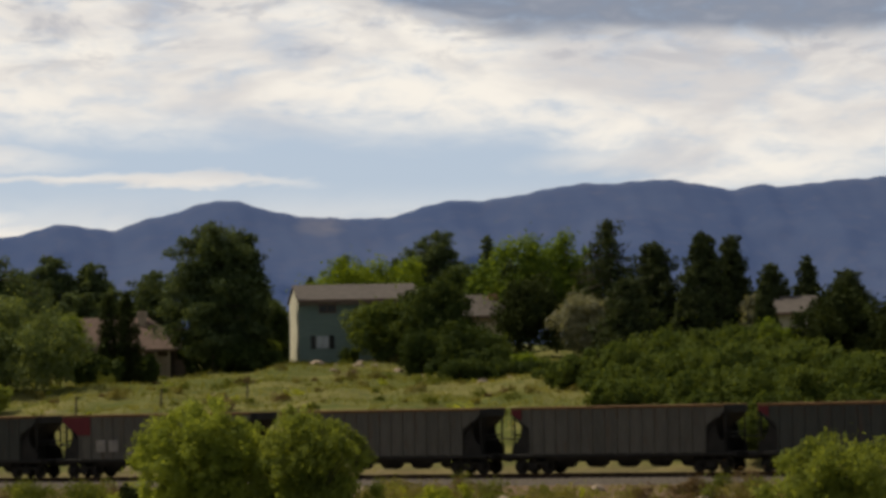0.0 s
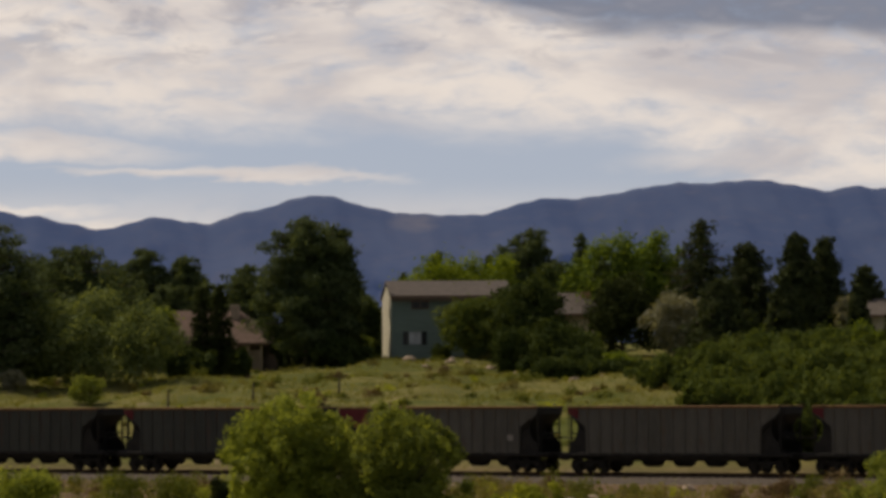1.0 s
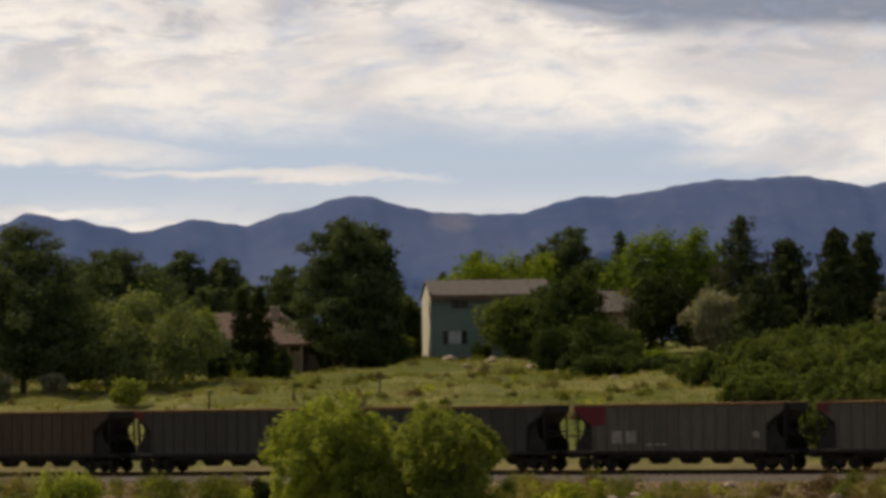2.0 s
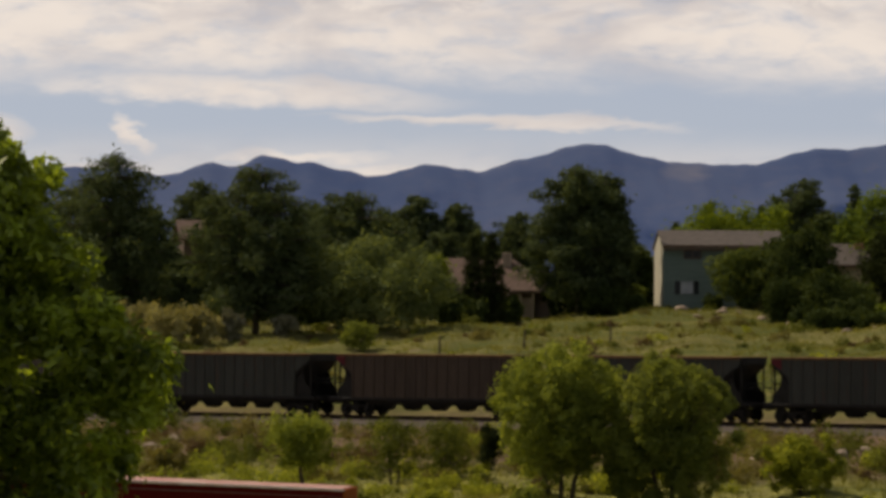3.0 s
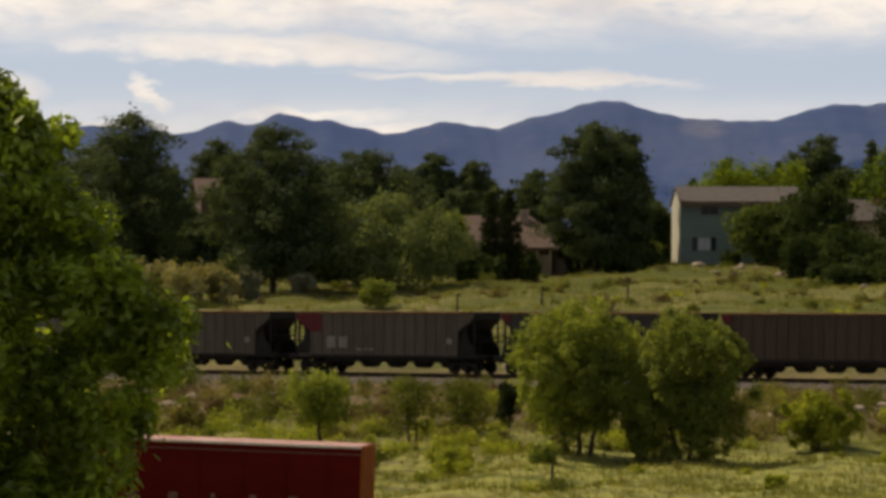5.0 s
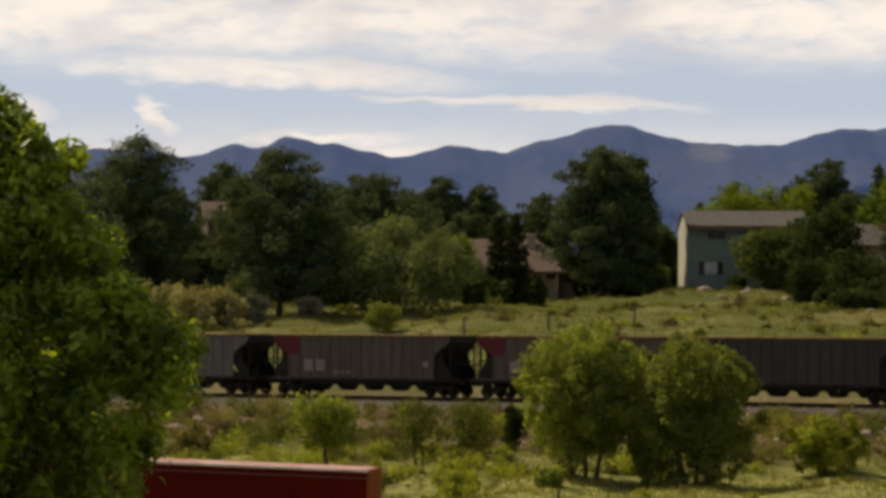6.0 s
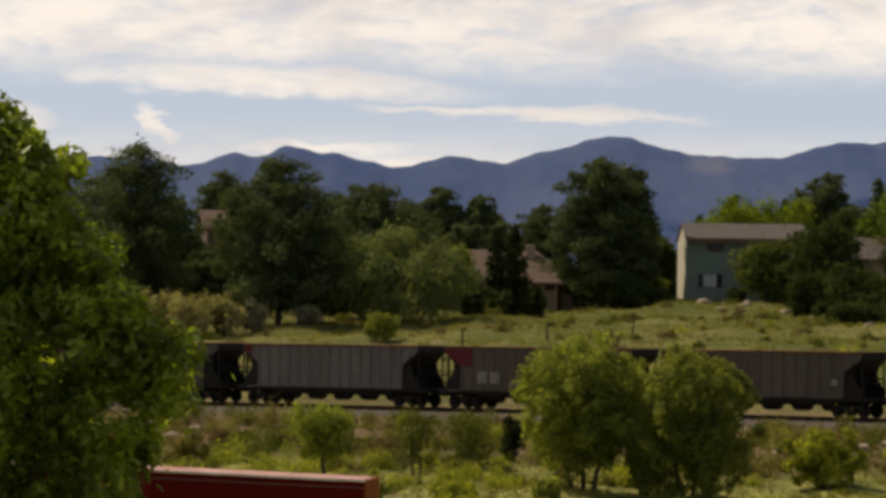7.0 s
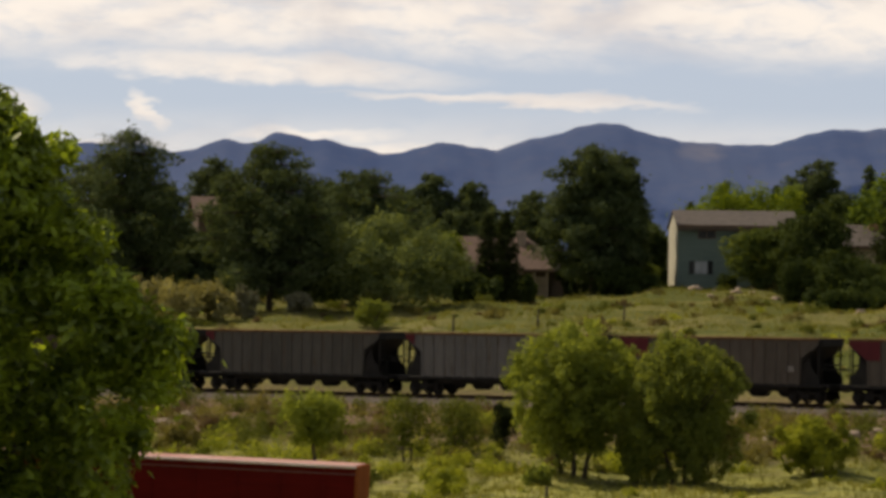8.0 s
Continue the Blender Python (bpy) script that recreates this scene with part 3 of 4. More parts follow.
broadleaf("olive_tree", 43.7, 345, 13.7, 5.6, M["grey"], "pale silver-grey leafy tree on the slope", 63, 0.24, 6000, 50, 0.04)
broadleaf("olive_tree", 61.0, 362, 13.4, 2.8, M["grey"], "small pale silver-grey tree beside a house", 68, 0.24, 2200, 26, 0.04)
OAKS = "broad olive-green scrub oak thicket behind the track"
# the lime-leaved oak paints the lit upper right of the thicket
for px, py, pz, pw, mat, seed in ((36.3, 288, 7.3, 5.6, "oak", 64), (39.2, 287, 8.3, 7.0, "oak", 65), (43.0, 288, 9.2, 7.6, "oak", 66), (47.4, 288, 9.2, 8.0, "oak", 67), (50.9, 290, 9.3, 6.6, "lime", 72),
                                  (38.0, 280, 6.6, 5.6, "oak", 73), (41.6, 279, 7.5, 7.0, "oak", 74), (45.8, 277, 7.9, 7.4, "oak", 75), (50.2, 278, 8.1, 7.4, "oak", 76), (54.4, 276, 7.2, 6.4, "oak", 77),
                                  (36.8, 267, 5.8, 5.4, "oak", 78), (40.6, 264, 6.4, 6.4, "oak", 79), (44.8, 261, 6.8, 6.8, "oak", 178), (49.2, 258, 6.9, 7.0, "oak", 179), (53.6, 257, 7.0, 6.6, "oak", 180), (39.6, 256, 4.6, 4.6, "oak", 181), (43.6, 252, 4.9, 5.2, "oak", 182), (48.2, 250, 5.2, 5.6, "oak", 183)):
    broadleaf("scrub_oak", px, py, pz, pw, M[mat], OAKS, seed, 0.20, 13000, 130, 0.0, 1, "bush", "scrub oaks", clump=0.15, uneven=0.9)
broadleaf("oak_tree", 53.9, 287, 12.0, 5.8, M["juniper"], "tall very dark tree at the thicket's end", 70, 0.26, 8000, 60, 0.0)
broadleaf("oak_tree", 57.6, 284, 11.0, 6.2, M["juniper"], "tall very dark tree at the thicket's end", 71, 0.26, 8000, 60, 0.0)
# the wood closes up between the larger trees
for px, py, pz, pw, seed in ((-10.2, 365, 16.6, 6.5, 101), (-2.2, 375, 15.4, 6.0, 102), (1.9, 370, 14.6, 5.5, 103), (7.6, 374, 13.6, 6.0, 104), (-28.6, 346, 18.0, 9.0, 105),
                             (-34.0, 350, 16.5, 9.0, 106), (-14.6, 356, 15.2, 6.0, 107), (-9.2, 374, 17.0, 6.6, 120), (-3.0, 385, 16.8, 5.6, 221), (5.2, 372, 14.8, 4.0, 222), (18.7, 380, 15.3, 4.0, 223), (-20.0, 352, 11.6, 5.0, 115), (-22.9, 356, 16.4, 6.4, 117), (-17.2, 358, 16.6, 4.6, 118), (-22.0, 372, 13.0, 5.0, 119), (-8.8, 350, 13.0, 6.0, 116), (18.6, 366, 13.6, 4.6, 108), (36.6, 374, 16.6, 5.0, 109)):
    conifer("pine_tree", px, py, pz, pw, M["pine"], "dark pine filling the wood on the hill", seed, 0.36, 9500, 0.05, 0.25, 0.3, 8, "hillside pines", droop=0.05, lush=3)
# dark-leaved fillers carry the shade between the trees in their colour
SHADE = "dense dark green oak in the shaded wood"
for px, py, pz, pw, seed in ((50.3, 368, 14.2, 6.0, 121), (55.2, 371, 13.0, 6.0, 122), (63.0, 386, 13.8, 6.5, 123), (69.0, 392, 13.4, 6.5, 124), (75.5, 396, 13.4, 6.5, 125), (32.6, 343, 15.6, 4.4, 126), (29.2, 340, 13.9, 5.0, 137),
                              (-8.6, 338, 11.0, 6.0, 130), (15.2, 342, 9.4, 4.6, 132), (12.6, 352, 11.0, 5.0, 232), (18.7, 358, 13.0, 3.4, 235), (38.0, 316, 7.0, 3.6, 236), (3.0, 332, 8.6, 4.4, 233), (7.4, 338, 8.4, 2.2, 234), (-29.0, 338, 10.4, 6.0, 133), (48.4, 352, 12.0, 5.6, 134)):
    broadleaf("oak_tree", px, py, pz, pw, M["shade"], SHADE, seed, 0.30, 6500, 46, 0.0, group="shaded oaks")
for px, py, pz, pw, mat, seed in ((-21.6, 318, 8.2, 4.0, "brush", 141), (-16.4, 316, 7.6, 3.8, "brush", 142), (-14.6, 318, 7.2, 2.4, "grey", 143), (-25.6, 318, 8.6, 5.0, "elm", 145)):
    broadleaf("bush", px, py, pz, pw, M[mat], "pale straggly bush in the light under the pines", seed, 0.22, 3200, 40, 0.0, uneven=1.7, category="bush", group="bushes under the pines")
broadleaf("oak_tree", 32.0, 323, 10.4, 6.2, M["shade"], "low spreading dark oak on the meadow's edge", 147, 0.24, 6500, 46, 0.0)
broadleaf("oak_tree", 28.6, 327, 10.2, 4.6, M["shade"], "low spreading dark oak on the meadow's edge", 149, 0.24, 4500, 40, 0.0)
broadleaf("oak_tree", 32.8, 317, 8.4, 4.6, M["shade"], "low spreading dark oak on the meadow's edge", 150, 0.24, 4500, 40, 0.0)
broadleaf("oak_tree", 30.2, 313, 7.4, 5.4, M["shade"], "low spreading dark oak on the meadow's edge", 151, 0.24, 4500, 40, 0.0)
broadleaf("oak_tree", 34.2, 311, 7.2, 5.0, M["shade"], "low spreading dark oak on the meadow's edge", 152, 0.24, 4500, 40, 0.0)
broadleaf("oak_tree", 36.6, 323, 7.6, 4.2, M["oak"], "low spreading dark oak on the meadow's edge", 148, 0.24, 4500, 40, 0.0)
broadleaf("elm_tree", 17.2, 350, 10.2, 4.2, M["oak"], "olive-green tree between the pines and the teal house", 135, 0.26, 4500, 40, 0.0)
broadleaf("elm_tree", 1.0, 352, 12.6, 4.0, M["lime"], "yellow-green tree behind the low house", 136, 0.28, 3500, 36, 0.1)
for px, py, pz, pw, seed in ((24.0, 341, 8.9, 2.0, 161), (26.4, 336, 8.6, 1.8, 162), (17.6, 341, 8.9, 2.2, 163)):
    broadleaf("bush", px, py, pz, pw, M["shade"], "low dark shrub at the foot of the teal house", seed, 0.2, 1800, 30, 0.0, category="bush", group="house shrubs")
# trees below the track
broadleaf("willow_tree", 7.0, 205, 5.0, 6.9, M["willow"], "round yellow-green willow with three slim trunks", 81, 0.15, 50000, 260, 0.13, 3, group="meadow willows", clump=0.16, square=0.0, uneven=0.5, hang=-0.3, fuzz=0.2)
broadleaf("willow_tree", 12.3, 203, 4.4, 6.1, M["willow2"], "round olive-green willow beside a brighter one", 82, 0.15, 46000, 260, 0.0, 3, group="meadow willows", clump=0.16, square=-0.3, uneven=0.5, hang=-0.3, fuzz=0.2)
broadleaf("willow_tree", 10.0, 204, 0.8, 2.2, M["willow"], "small shaded willow between two larger ones", 80, 0.15, 7000, 50, 0.1, 2, group="meadow willows")
broadleaf("bush", 18.9, 207, 0.65, 3.9, M["sunny"], "rounded bright green bush at the foot of the bank", 83, 0.13, 14000, 90, 0.0, category="bush", clump=0.15, uneven=0.6, fuzz=0.3)
broadleaf("young_tree", -5.8, 206, 1.5, 3.9, M["willow"], "small light green tree with a thin trunk", 84, 0.15, 7000, 60, 0.32, clump=0.17, uneven=1.3, hang=-0.3)
broadleaf("bush", 3.9, 227, 0.6, 1.6, M["juniper"], "narrow dark evergreen bush on the bank", 85, 0.15, 2500, 24, 0.0, category="bush")
broadleaf("bush", 36.1, 190, 3.1, 7.2, M["willow2"], "large olive-green bush beside the meadow", 86, 0.15, 26000, 120, 0.0, category="bush", clump=0.16, fuzz=0.3)
broadleaf("cottonwood_tree", -10.3, 85, 8.6, 6.8, M["cotton"], "tall leafy green cottonwood close to the meadow", 87, 0.19, 90000, 150, 0.10, 2, depth=6.0, clump=0.13, uneven=1.2, fuzz=0.35,
          lobes=[(1.35, 0.0, 12.15, 0.5, 9), (4.2, -0.4, 7.5, 1.1, 15), (3.8, -0.5, 6.2, 1.15, 15), (2.8, -0.2, 5.0, 1.3, 12), (1.0, 0.0, 11.4, 0.85, 14), (2.0, 0.0, 11.3, 0.90, 18), (3.5, -0.9, 8.1, 0.9, 16), (-0.6, 0.3, 11.2, 1.5, 16),
                 (1.0, -0.3, 10.2, 1.4, 16), (2.6, -0.4, 9.6, 0.95, 16), (2.6, -0.3, 8.6, 0.95, 14), (2.0, 0, 3.2, 1.5, 12), (-1.8, 0, 10.4, 1.5, 14)])


# ---- railway ----
M["rail"] = surface("rusty_rail", (0.028, 0.016, 0.010), (0.050, 0.030, 0.020), 2.0, 0.8, 0.0, shine=0.1)
M["tie"] = surface("creosoted_wood", (0.035, 0.028, 0.022), (0.075, 0.06, 0.048), 3.0, 0.9, bump=0.01)
M["ballast"] = surface("crushed_stone", (0.055, 0.045, 0.038), (0.118, 0.098, 0.082), 6.0, 0.95, bump=0.05, fine=5)


def on_track(s, z=0.0):
    return (s * TC, TRACK_Y - s * TS, z)


def make_track():
    base = pose(*on_track(0), 0, 0, -math.degrees(TRACK_TURN))
    bm = prism([(-3.6, -0.75), (-2.0, -0.25), (2.0, -0.25), (3.6, -0.75)], -420, 420)
    ob = part("ballast_bed", bm, M["ballast"])
    ob.matrix_world = base @ pose(0, 0, 0, 0, 0, 90)
    tagged(ob, "grey crushed stone bed under the railway track", "ballast", kind="structure")
    rail = [(-0.075, -0.19), (0.075, -0.19), (0.016, -0.15), (0.016, -0.04), (0.036, -0.03), (0.036, 0.0), (-0.036, 0.0), (-0.036, -0.03), (-0.016, -0.04), (-0.016, -0.15)]
    for side in (-0.7525, 0.7525):
        ob = part("rail", prism(rail, -420, 420), M["rail"])
        ob.matrix_world = base @ pose(0, side, 0, 0, 0, 90)
        tagged(ob, "brown steel rail of a single railway track", "rail", "rails of the track", kind="structure")
    n = 560
    cube = np.array([(x, y, z) for x in (-0.11, 0.11) for y in (-1.3, 1.3) for z in (-0.33, -0.17)])
    quads = np.array([(0, 1, 3, 2), (4, 6, 7, 5), (0, 4, 5, 1), (2, 3, 7, 6), (0, 2, 6, 4), (1, 5, 7, 3)])
    at = (np.arange(n) - n / 2) * 0.55
    v = (cube[None] + np.stack([at, 0 * at, 0 * at], -1)[:, None]).reshape(-1, 3)
    f = (quads[None] + np.arange(n)[:, None, None] * 8).reshape(-1, 4)
    ob = raw("sleepers", v, f, M["tie"])
    ob.matrix_world = base
    tagged(ob, "row of dark wooden sleepers under the rails", "sleepers", kind="stuff")


make_track()

# ---- hopper cars ----
PITCH, SPEED, FIRST = 16.2, 13.846, 0.56
M["iron"] = surface("black_underframe", (0.008, 0.0075, 0.007), (0.020, 0.018, 0.016), 1.5, 0.75)
# the sunlit rim along the car tops is put into this orange-brown
M["chord"] = surface("sunlit_top_chord", (0.10, 0.050, 0.020), (0.19, 0.105, 0.045), 2.0, 0.8)
M["wheel"] = surface("wheel_steel", (0.010, 0.009, 0.008), (0.028, 0.024, 0.020), 4.0, 0.5, 0.6)
M["red"] = surface("red_paint", (0.085, 0.008, 0.013), (0.125, 0.014, 0.020), 1.0, 0.6)
M["stencil"] = surface("faded_white_stencil", (0.16, 0.15, 0.14), (0.26, 0.24, 0.22), 2.0, 0.8)
COATS = {
    "grey": (surface("dull_grey_steel", (0.058, 0.056, 0.049), (0.10, 0.094, 0.082), 0.5, 0.6, 0.1, third=(0.085, 0.062, 0.045), stretch=(2.2, 1, 0.4)), "dull grey steel hopper car with ribbed sides"),
    "pale": (surface("pale_aluminium", (0.10, 0.097, 0.093), (0.165, 0.158, 0.15), 0.5, 0.55, 0.2, third=(0.10, 0.08, 0.06), stretch=(2.2, 1, 0.4)), "pale weathered aluminium hopper car with ribbed sides"),
    "dark": (surface("sooty_dark_paint", (0.027, 0.029, 0.026), (0.048, 0.051, 0.045), 0.5, 0.65, 0.0, third=(0.055, 0.036, 0.028), stretch=(2.2, 1, 0.4)), "sooty dark hopper car with ribbed sides"),
    "taupe": (surface("weathered_taupe_paint", (0.066, 0.055, 0.044), (0.108, 0.091, 0.074), 0.5, 0.65, 0.0, third=(0.085, 0.06, 0.045), stretch=(2.2, 1, 0.4)), "weathered taupe hopper car with a red end panel"),
    "brown": (surface("oxide_brown_paint", (0.041, 0.028, 0.021), (0.071, 0.049, 0.036), 0.5, 0.65, 0.0, third=(0.07, 0.05, 0.04), stretch=(2.2, 1, 0.4)), "oxide brown hopper car with ribbed sides"),
}
HALF, WIDE, ZTOP, ZSILL = 7.02, 1.55, 3.93, 1.12


def hopper_car(coat, banner):
    mat, label = COATS[coat]
    car = new("hopper_car")
    tagged(car, label, "hopper car", "cars of the coal train")
    outline = [(-HALF, ZTOP), (HALF, ZTOP), (HALF, 3.6), (5.85, 2.75), (5.8, ZSILL), (-5.8, ZSILL), (-5.85, 2.75), (-HALF, 3.6)]
    for side in (-1, 1):
        part("side_panel", prism(outline, side * WIDE - 0.03, side * WIDE + 0.03), mat, car)
        rib = None
        for i in range(15):
            x = -5.72 + i * 11.44 / 14
            if rib is None:
                rib = part("rib", box((0.11, 0.06, ZTOP - ZSILL - 0.12), (0, side * (WIDE + 0.06), (ZTOP + ZSILL) / 2 - 0.04)), mat, car)
                rib.location.x = x
            else:
                ob = new("rib", rib.data)
                ob.parent, ob.location.x = car, x
        part("top_chord", box((2 * HALF + 0.04, 0.16, 0.16), (0, side * (WIDE + 0.03), ZTOP - 0.02), bevel=0.02), M["chord"], car, "top rail coloured orange-brown as a sunlit rim")
        part("side_sill", box((2 * HALF + 0.9, 0.14, 0.2), (0, side * (WIDE + 0.01), ZSILL - 0.03), bevel=0.02), M["iron"], car)
    for end in (-1, 1):
        bm = bmesh.new()
        rows = [(HALF, ZTOP), (HALF, 3.5), (4.6, ZSILL)]
        vs = [[bm.verts.new((end * x, y, z)) for y in (-WIDE + 0.03, WIDE - 0.03)] for x, z in rows]
        inn = [[bm.verts.new((end * (x - 0.06), y, z)) for y in (-WIDE + 0.03, WIDE - 0.03)] for x, z in rows]
        for q in (vs, inn):
            for a, b in zip(q, q[1:]):
                bm.faces.new((a[0], a[1], b[1], b[0]))
        bmesh.ops.recalc_face_normals(bm, faces=bm.faces)
        part("slope_sheet", bm, M["iron"], car)
        bm = bmesh.new()
        add_box(bm, (2.4, 2.9, 0.26), (end * 6.5, 0, ZSILL - 0.04), bevel=0.02)
        for y in (-1.35, 1.35):
            add_box(bm, (0.08, 0.08, 2.5), (end * 6.93, y, ZSILL + 1.25))
        add_box(bm, (0.10, 2.8, 0.10), (end * 6.95, 0, 2.35))
        add_box(bm, (0.5, 2.6, 0.07), (end * 7.2, 0, 2.1))
        part("end_frame", bm, M["iron"], car)
        for y in (-WIDE + 0.12, WIDE - 0.12):
            web = [(end * a, b) for a, b in ((5.7, ZSILL), (7.05, ZSILL), (7.0, 1.75), (6.75, 1.9), (6.5, 2.25), (6.42, 2.7), (6.5, 3.2), (5.7, 2.9))]
            part("end_web", prism(web, y - 0.03, y + 0.03), M["iron"], car)
        bm = bmesh.new()
        for z in np.linspace(1.3, 3.7, 7):
            add_rod(bm, (end * (HALF + 0.06), -WIDE + 0.1, z), (end * (HALF + 0.06), -WIDE + 0.55, z), 0.018, sides=6)
        for y in (-WIDE + 0.1, -WIDE + 0.55):
            add_rod(bm, (end * (HALF + 0.06), y, 1.2), (end * (HALF + 0.06), y, 3.85), 0.022, sides=6)
        part("ladder", bm, M["iron"], car)
        bm = bmesh.new()
        add_rod(bm, (end * 7.4, 0, 0.88), (end * 8.1, 0, 0.88), 0.1)
        add_box(bm, (0.28, 0.3, 0.3), (end * 8.0, 0, 0.88), bevel=0.05)
        part("coupler", bm, M["iron"], car)
        bogie = part("bogie", box((0.5, 2.1, 0.3), (end * 5.9, 0, 0.72), bevel=0.04), M["iron"], car)
        for y in (-1.0, 1.0):
            bm = bmesh.new()
            add_box(bm, (2.1, 0.16, 0.24), (end * 5.9, y, 0.64), bevel=0.05)
            add_box(bm, (0.6, 0.2, 0.4), (end * 5.9, y, 0.48), bevel=0.05)
            for a in (-0.88, 0.88):
                add_box(bm, (0.36, 0.2, 0.34), (end * 5.9 + a, y, 0.47), bevel=0.06)
            part("side_frame", bm, M["iron"], bogie)
    part("outlet_hood", prism([(-4.9, ZSILL - 0.1), (4.9, ZSILL - 0.1), (4.7, 0.72), (-4.7, 0.72)], -1.1, 1.1), M["iron"], car)
    part("centre_sill", box((14.6, 0.7, 0.3), (0, 0, 0.98), bevel=0.03), M["iron"], car)
    for i in range(5):
        x = -4.2 + i * 2.1
        bm = prism([(x - 0.66, ZSILL - 0.16), (x + 0.66, ZSILL - 0.16), (x + 0.72, 0.72), (x + 0.60, 0.50), (x + 0.36, 0.36), (x - 0.36, 0.36), (x - 0.60, 0.50), (x - 0.72, 0.72)], -0.2, 0.2)
        part("discharge_gate", bm, M["iron"], car)
    for ax in (-6.78, -5.02, 5.02, 6.78):
        bm = bmesh.new()
        add_rod(bm, (0, -0.95, 0), (0, 0.95, 0), 0.075)
        w = part("wheelset", bm, M["wheel"], car)
        w.location = (ax, 0, 0.457)
        for y in (-0.76, 0.76):
            bm = bmesh.new()
            add_rod(bm, (0, y - 0.07, 0), (0, y + 0.07, 0), 0.457, sides=24)
            add_rod(bm, (0, y - 0.13, 0), (0, y + 0.13, 0), 0.12, sides=10)
            for k in range(5):
                a = 2 * math.pi * k / 5
                add_box(bm, (0.07, 0.16, 0.07), (0.28 * math.cos(a), y, 0.28 * math.sin(a)))
            part("wheel", bm, M["wheel"], w)
    if banner:
        part("end_panel", prism([(-7.0, 3.82), (-4.9, 3.82), (-4.9, 2.7), (-5.8, 2.7), (-7.0, 3.58)], -WIDE - 0.115, -WIDE - 0.095), M["red"], car, "dull red painted panel")
        for i in range(2):
            part("stencil", box((0.72, 0.02, 0.75), (-4.1 + i * 0.95, -WIDE - 0.105, 2.0)), M["stencil"], car, "faded white stencil mark")
        for i in range(3):
            part("stencil", box((0.34, 0.02, 0.14), (-1.9 + i * 0.5, -WIDE - 0.105, 1.55)), M["stencil"], car, "faded white stencil mark")
        part("stencil", box((0.42, 0.02, 0.36), (5.2, -WIDE - 0.105, 2.1)), M["stencil"], car)
    else:
        part("end_panel", prism([(-7.0, 3.82), (-6.3, 3.82), (-6.3, 3.2), (-7.0, 3.6)], -WIDE - 0.115, -WIDE - 0.095), M["red"], car, "small dull red panel")
    return car


# car k rides behind gap k - 1 and ahead of gap k, counted from the first one seen
TRAIN = {-10: ("dark", 0), -9: ("brown", 0), -8: ("grey", 0), -7: ("pale", 0), -6: ("taupe", 1), -5: ("taupe", 1), -4: ("dark", 0), -3: ("brown", 0), -2: ("dark", 0),
         -1: ("dark", 0), 0: ("grey", 1), 1: ("grey", 0), 2: ("grey", 0), 3: ("dark", 0), 4: ("dark", 0)}
CARS, MOULD = {}, {}
for k in sorted(TRAIN):
    spec = TRAIN[k]
    if spec in MOULD:
        CARS[k] = copy_thing(MOULD[spec], Matrix())
    else:
        CARS[k] = MOULD[spec] = hopper_car(*spec)


def car_pose(k, t):
    return pose(*on_track(FIRST + SPEED * t + (k + 0.5) * PITCH), 0, 0, -math.degrees(TRACK_TURN))


def motions():
    """The train rolls by at an even speed; its wheels turn."""
    turn = math.degrees(SPEED / 30 / 0.457)
    for k, car in CARS.items():
        walk(car, [(t, car_pose(k, t)) for t in range(9)])
        for w in car.children:
            if w.name.startswith("wheelset"):
                at = w.location.copy()
                walk(w, [(i / 30, pose(*at, 0, i * turn, 0)) for i in range(241)])


# ---- houses ----
M["teal"] = surface("teal_siding", (0.122, 0.172, 0.155), (0.156, 0.211, 0.19), 0.6, 0.75, stretch=(1, 1, 6))
M["cream"] = surface("cream_siding", (0.42, 0.40, 0.31), (0.52, 0.50, 0.40), 0.6, 0.75, stretch=(1, 1, 6))
M["shingle"] = surface("brown_grey_shingles", (0.058, 0.049, 0.045), (0.098, 0.083, 0.076), 2.0, 0.9, fine=6)
M["rust_shingle"] = surface("reddish_brown_shingles", (0.074, 0.047, 0.037), (0.118, 0.078, 0.062), 2.0, 0.9, fine=6)
M["trim"] = surface("brown_trim", (0.10, 0.065, 0.045), (0.15, 0.10, 0.07), 2.0, 0.7)
M["tan"] = surface("tan_stucco", (0.30, 0.24, 0.18), (0.40, 0.32, 0.25), 1.0, 0.9)
M["umber"] = surface("brown_siding", (0.066, 0.043, 0.032), (0.10, 0.068, 0.050), 1.0, 0.85, stretch=(1, 1, 5))
M["buff"] = surface("buff_siding", (0.36, 0.33, 0.27), (0.46, 0.42, 0.35), 1.0, 0.8)
M["sash"] = surface("weathered_sash", (0.22, 0.23, 0.22), (0.30, 0.31, 0.30), 1.0, 0.7)
M["brick"] = surface("chimney_brick", (0.26, 0.12, 0.09), (0.36, 0.19, 0.14), 3.0, 0.9)
# one pale colour for the curtains and the sky mirrored in the pane
M["curtain"] = surface("curtain_with_sky_reflection", (0.30, 0.33, 0.36), (0.42, 0.45, 0.48), 1.5, 0.2)
M["glass"] = surface("dark_window_glass", (0.012, 0.014, 0.017), (0.024, 0.027, 0.03), 0.5, 0.15, shine=0.15)


def window(parent, x, z, w, h, y=0.0):
    win = part("window", box((w, 0.04, h), (x, y - 0.01, z)), M["glass"], parent, "dark glass window")
    bm = bmesh.new()
    for dx in (-w / 2, 0, w / 2):
        add_box(bm, (0.06, 0.09, h + 0.06), (x + dx, y - 0.03, z))
    for dz in (-h / 2, h / 2):
        add_box(bm, (w + 0.07, 0.09, 0.07), (x, y - 0.03, z + dz))
    part("window_frame", bm, M["trim"], win)


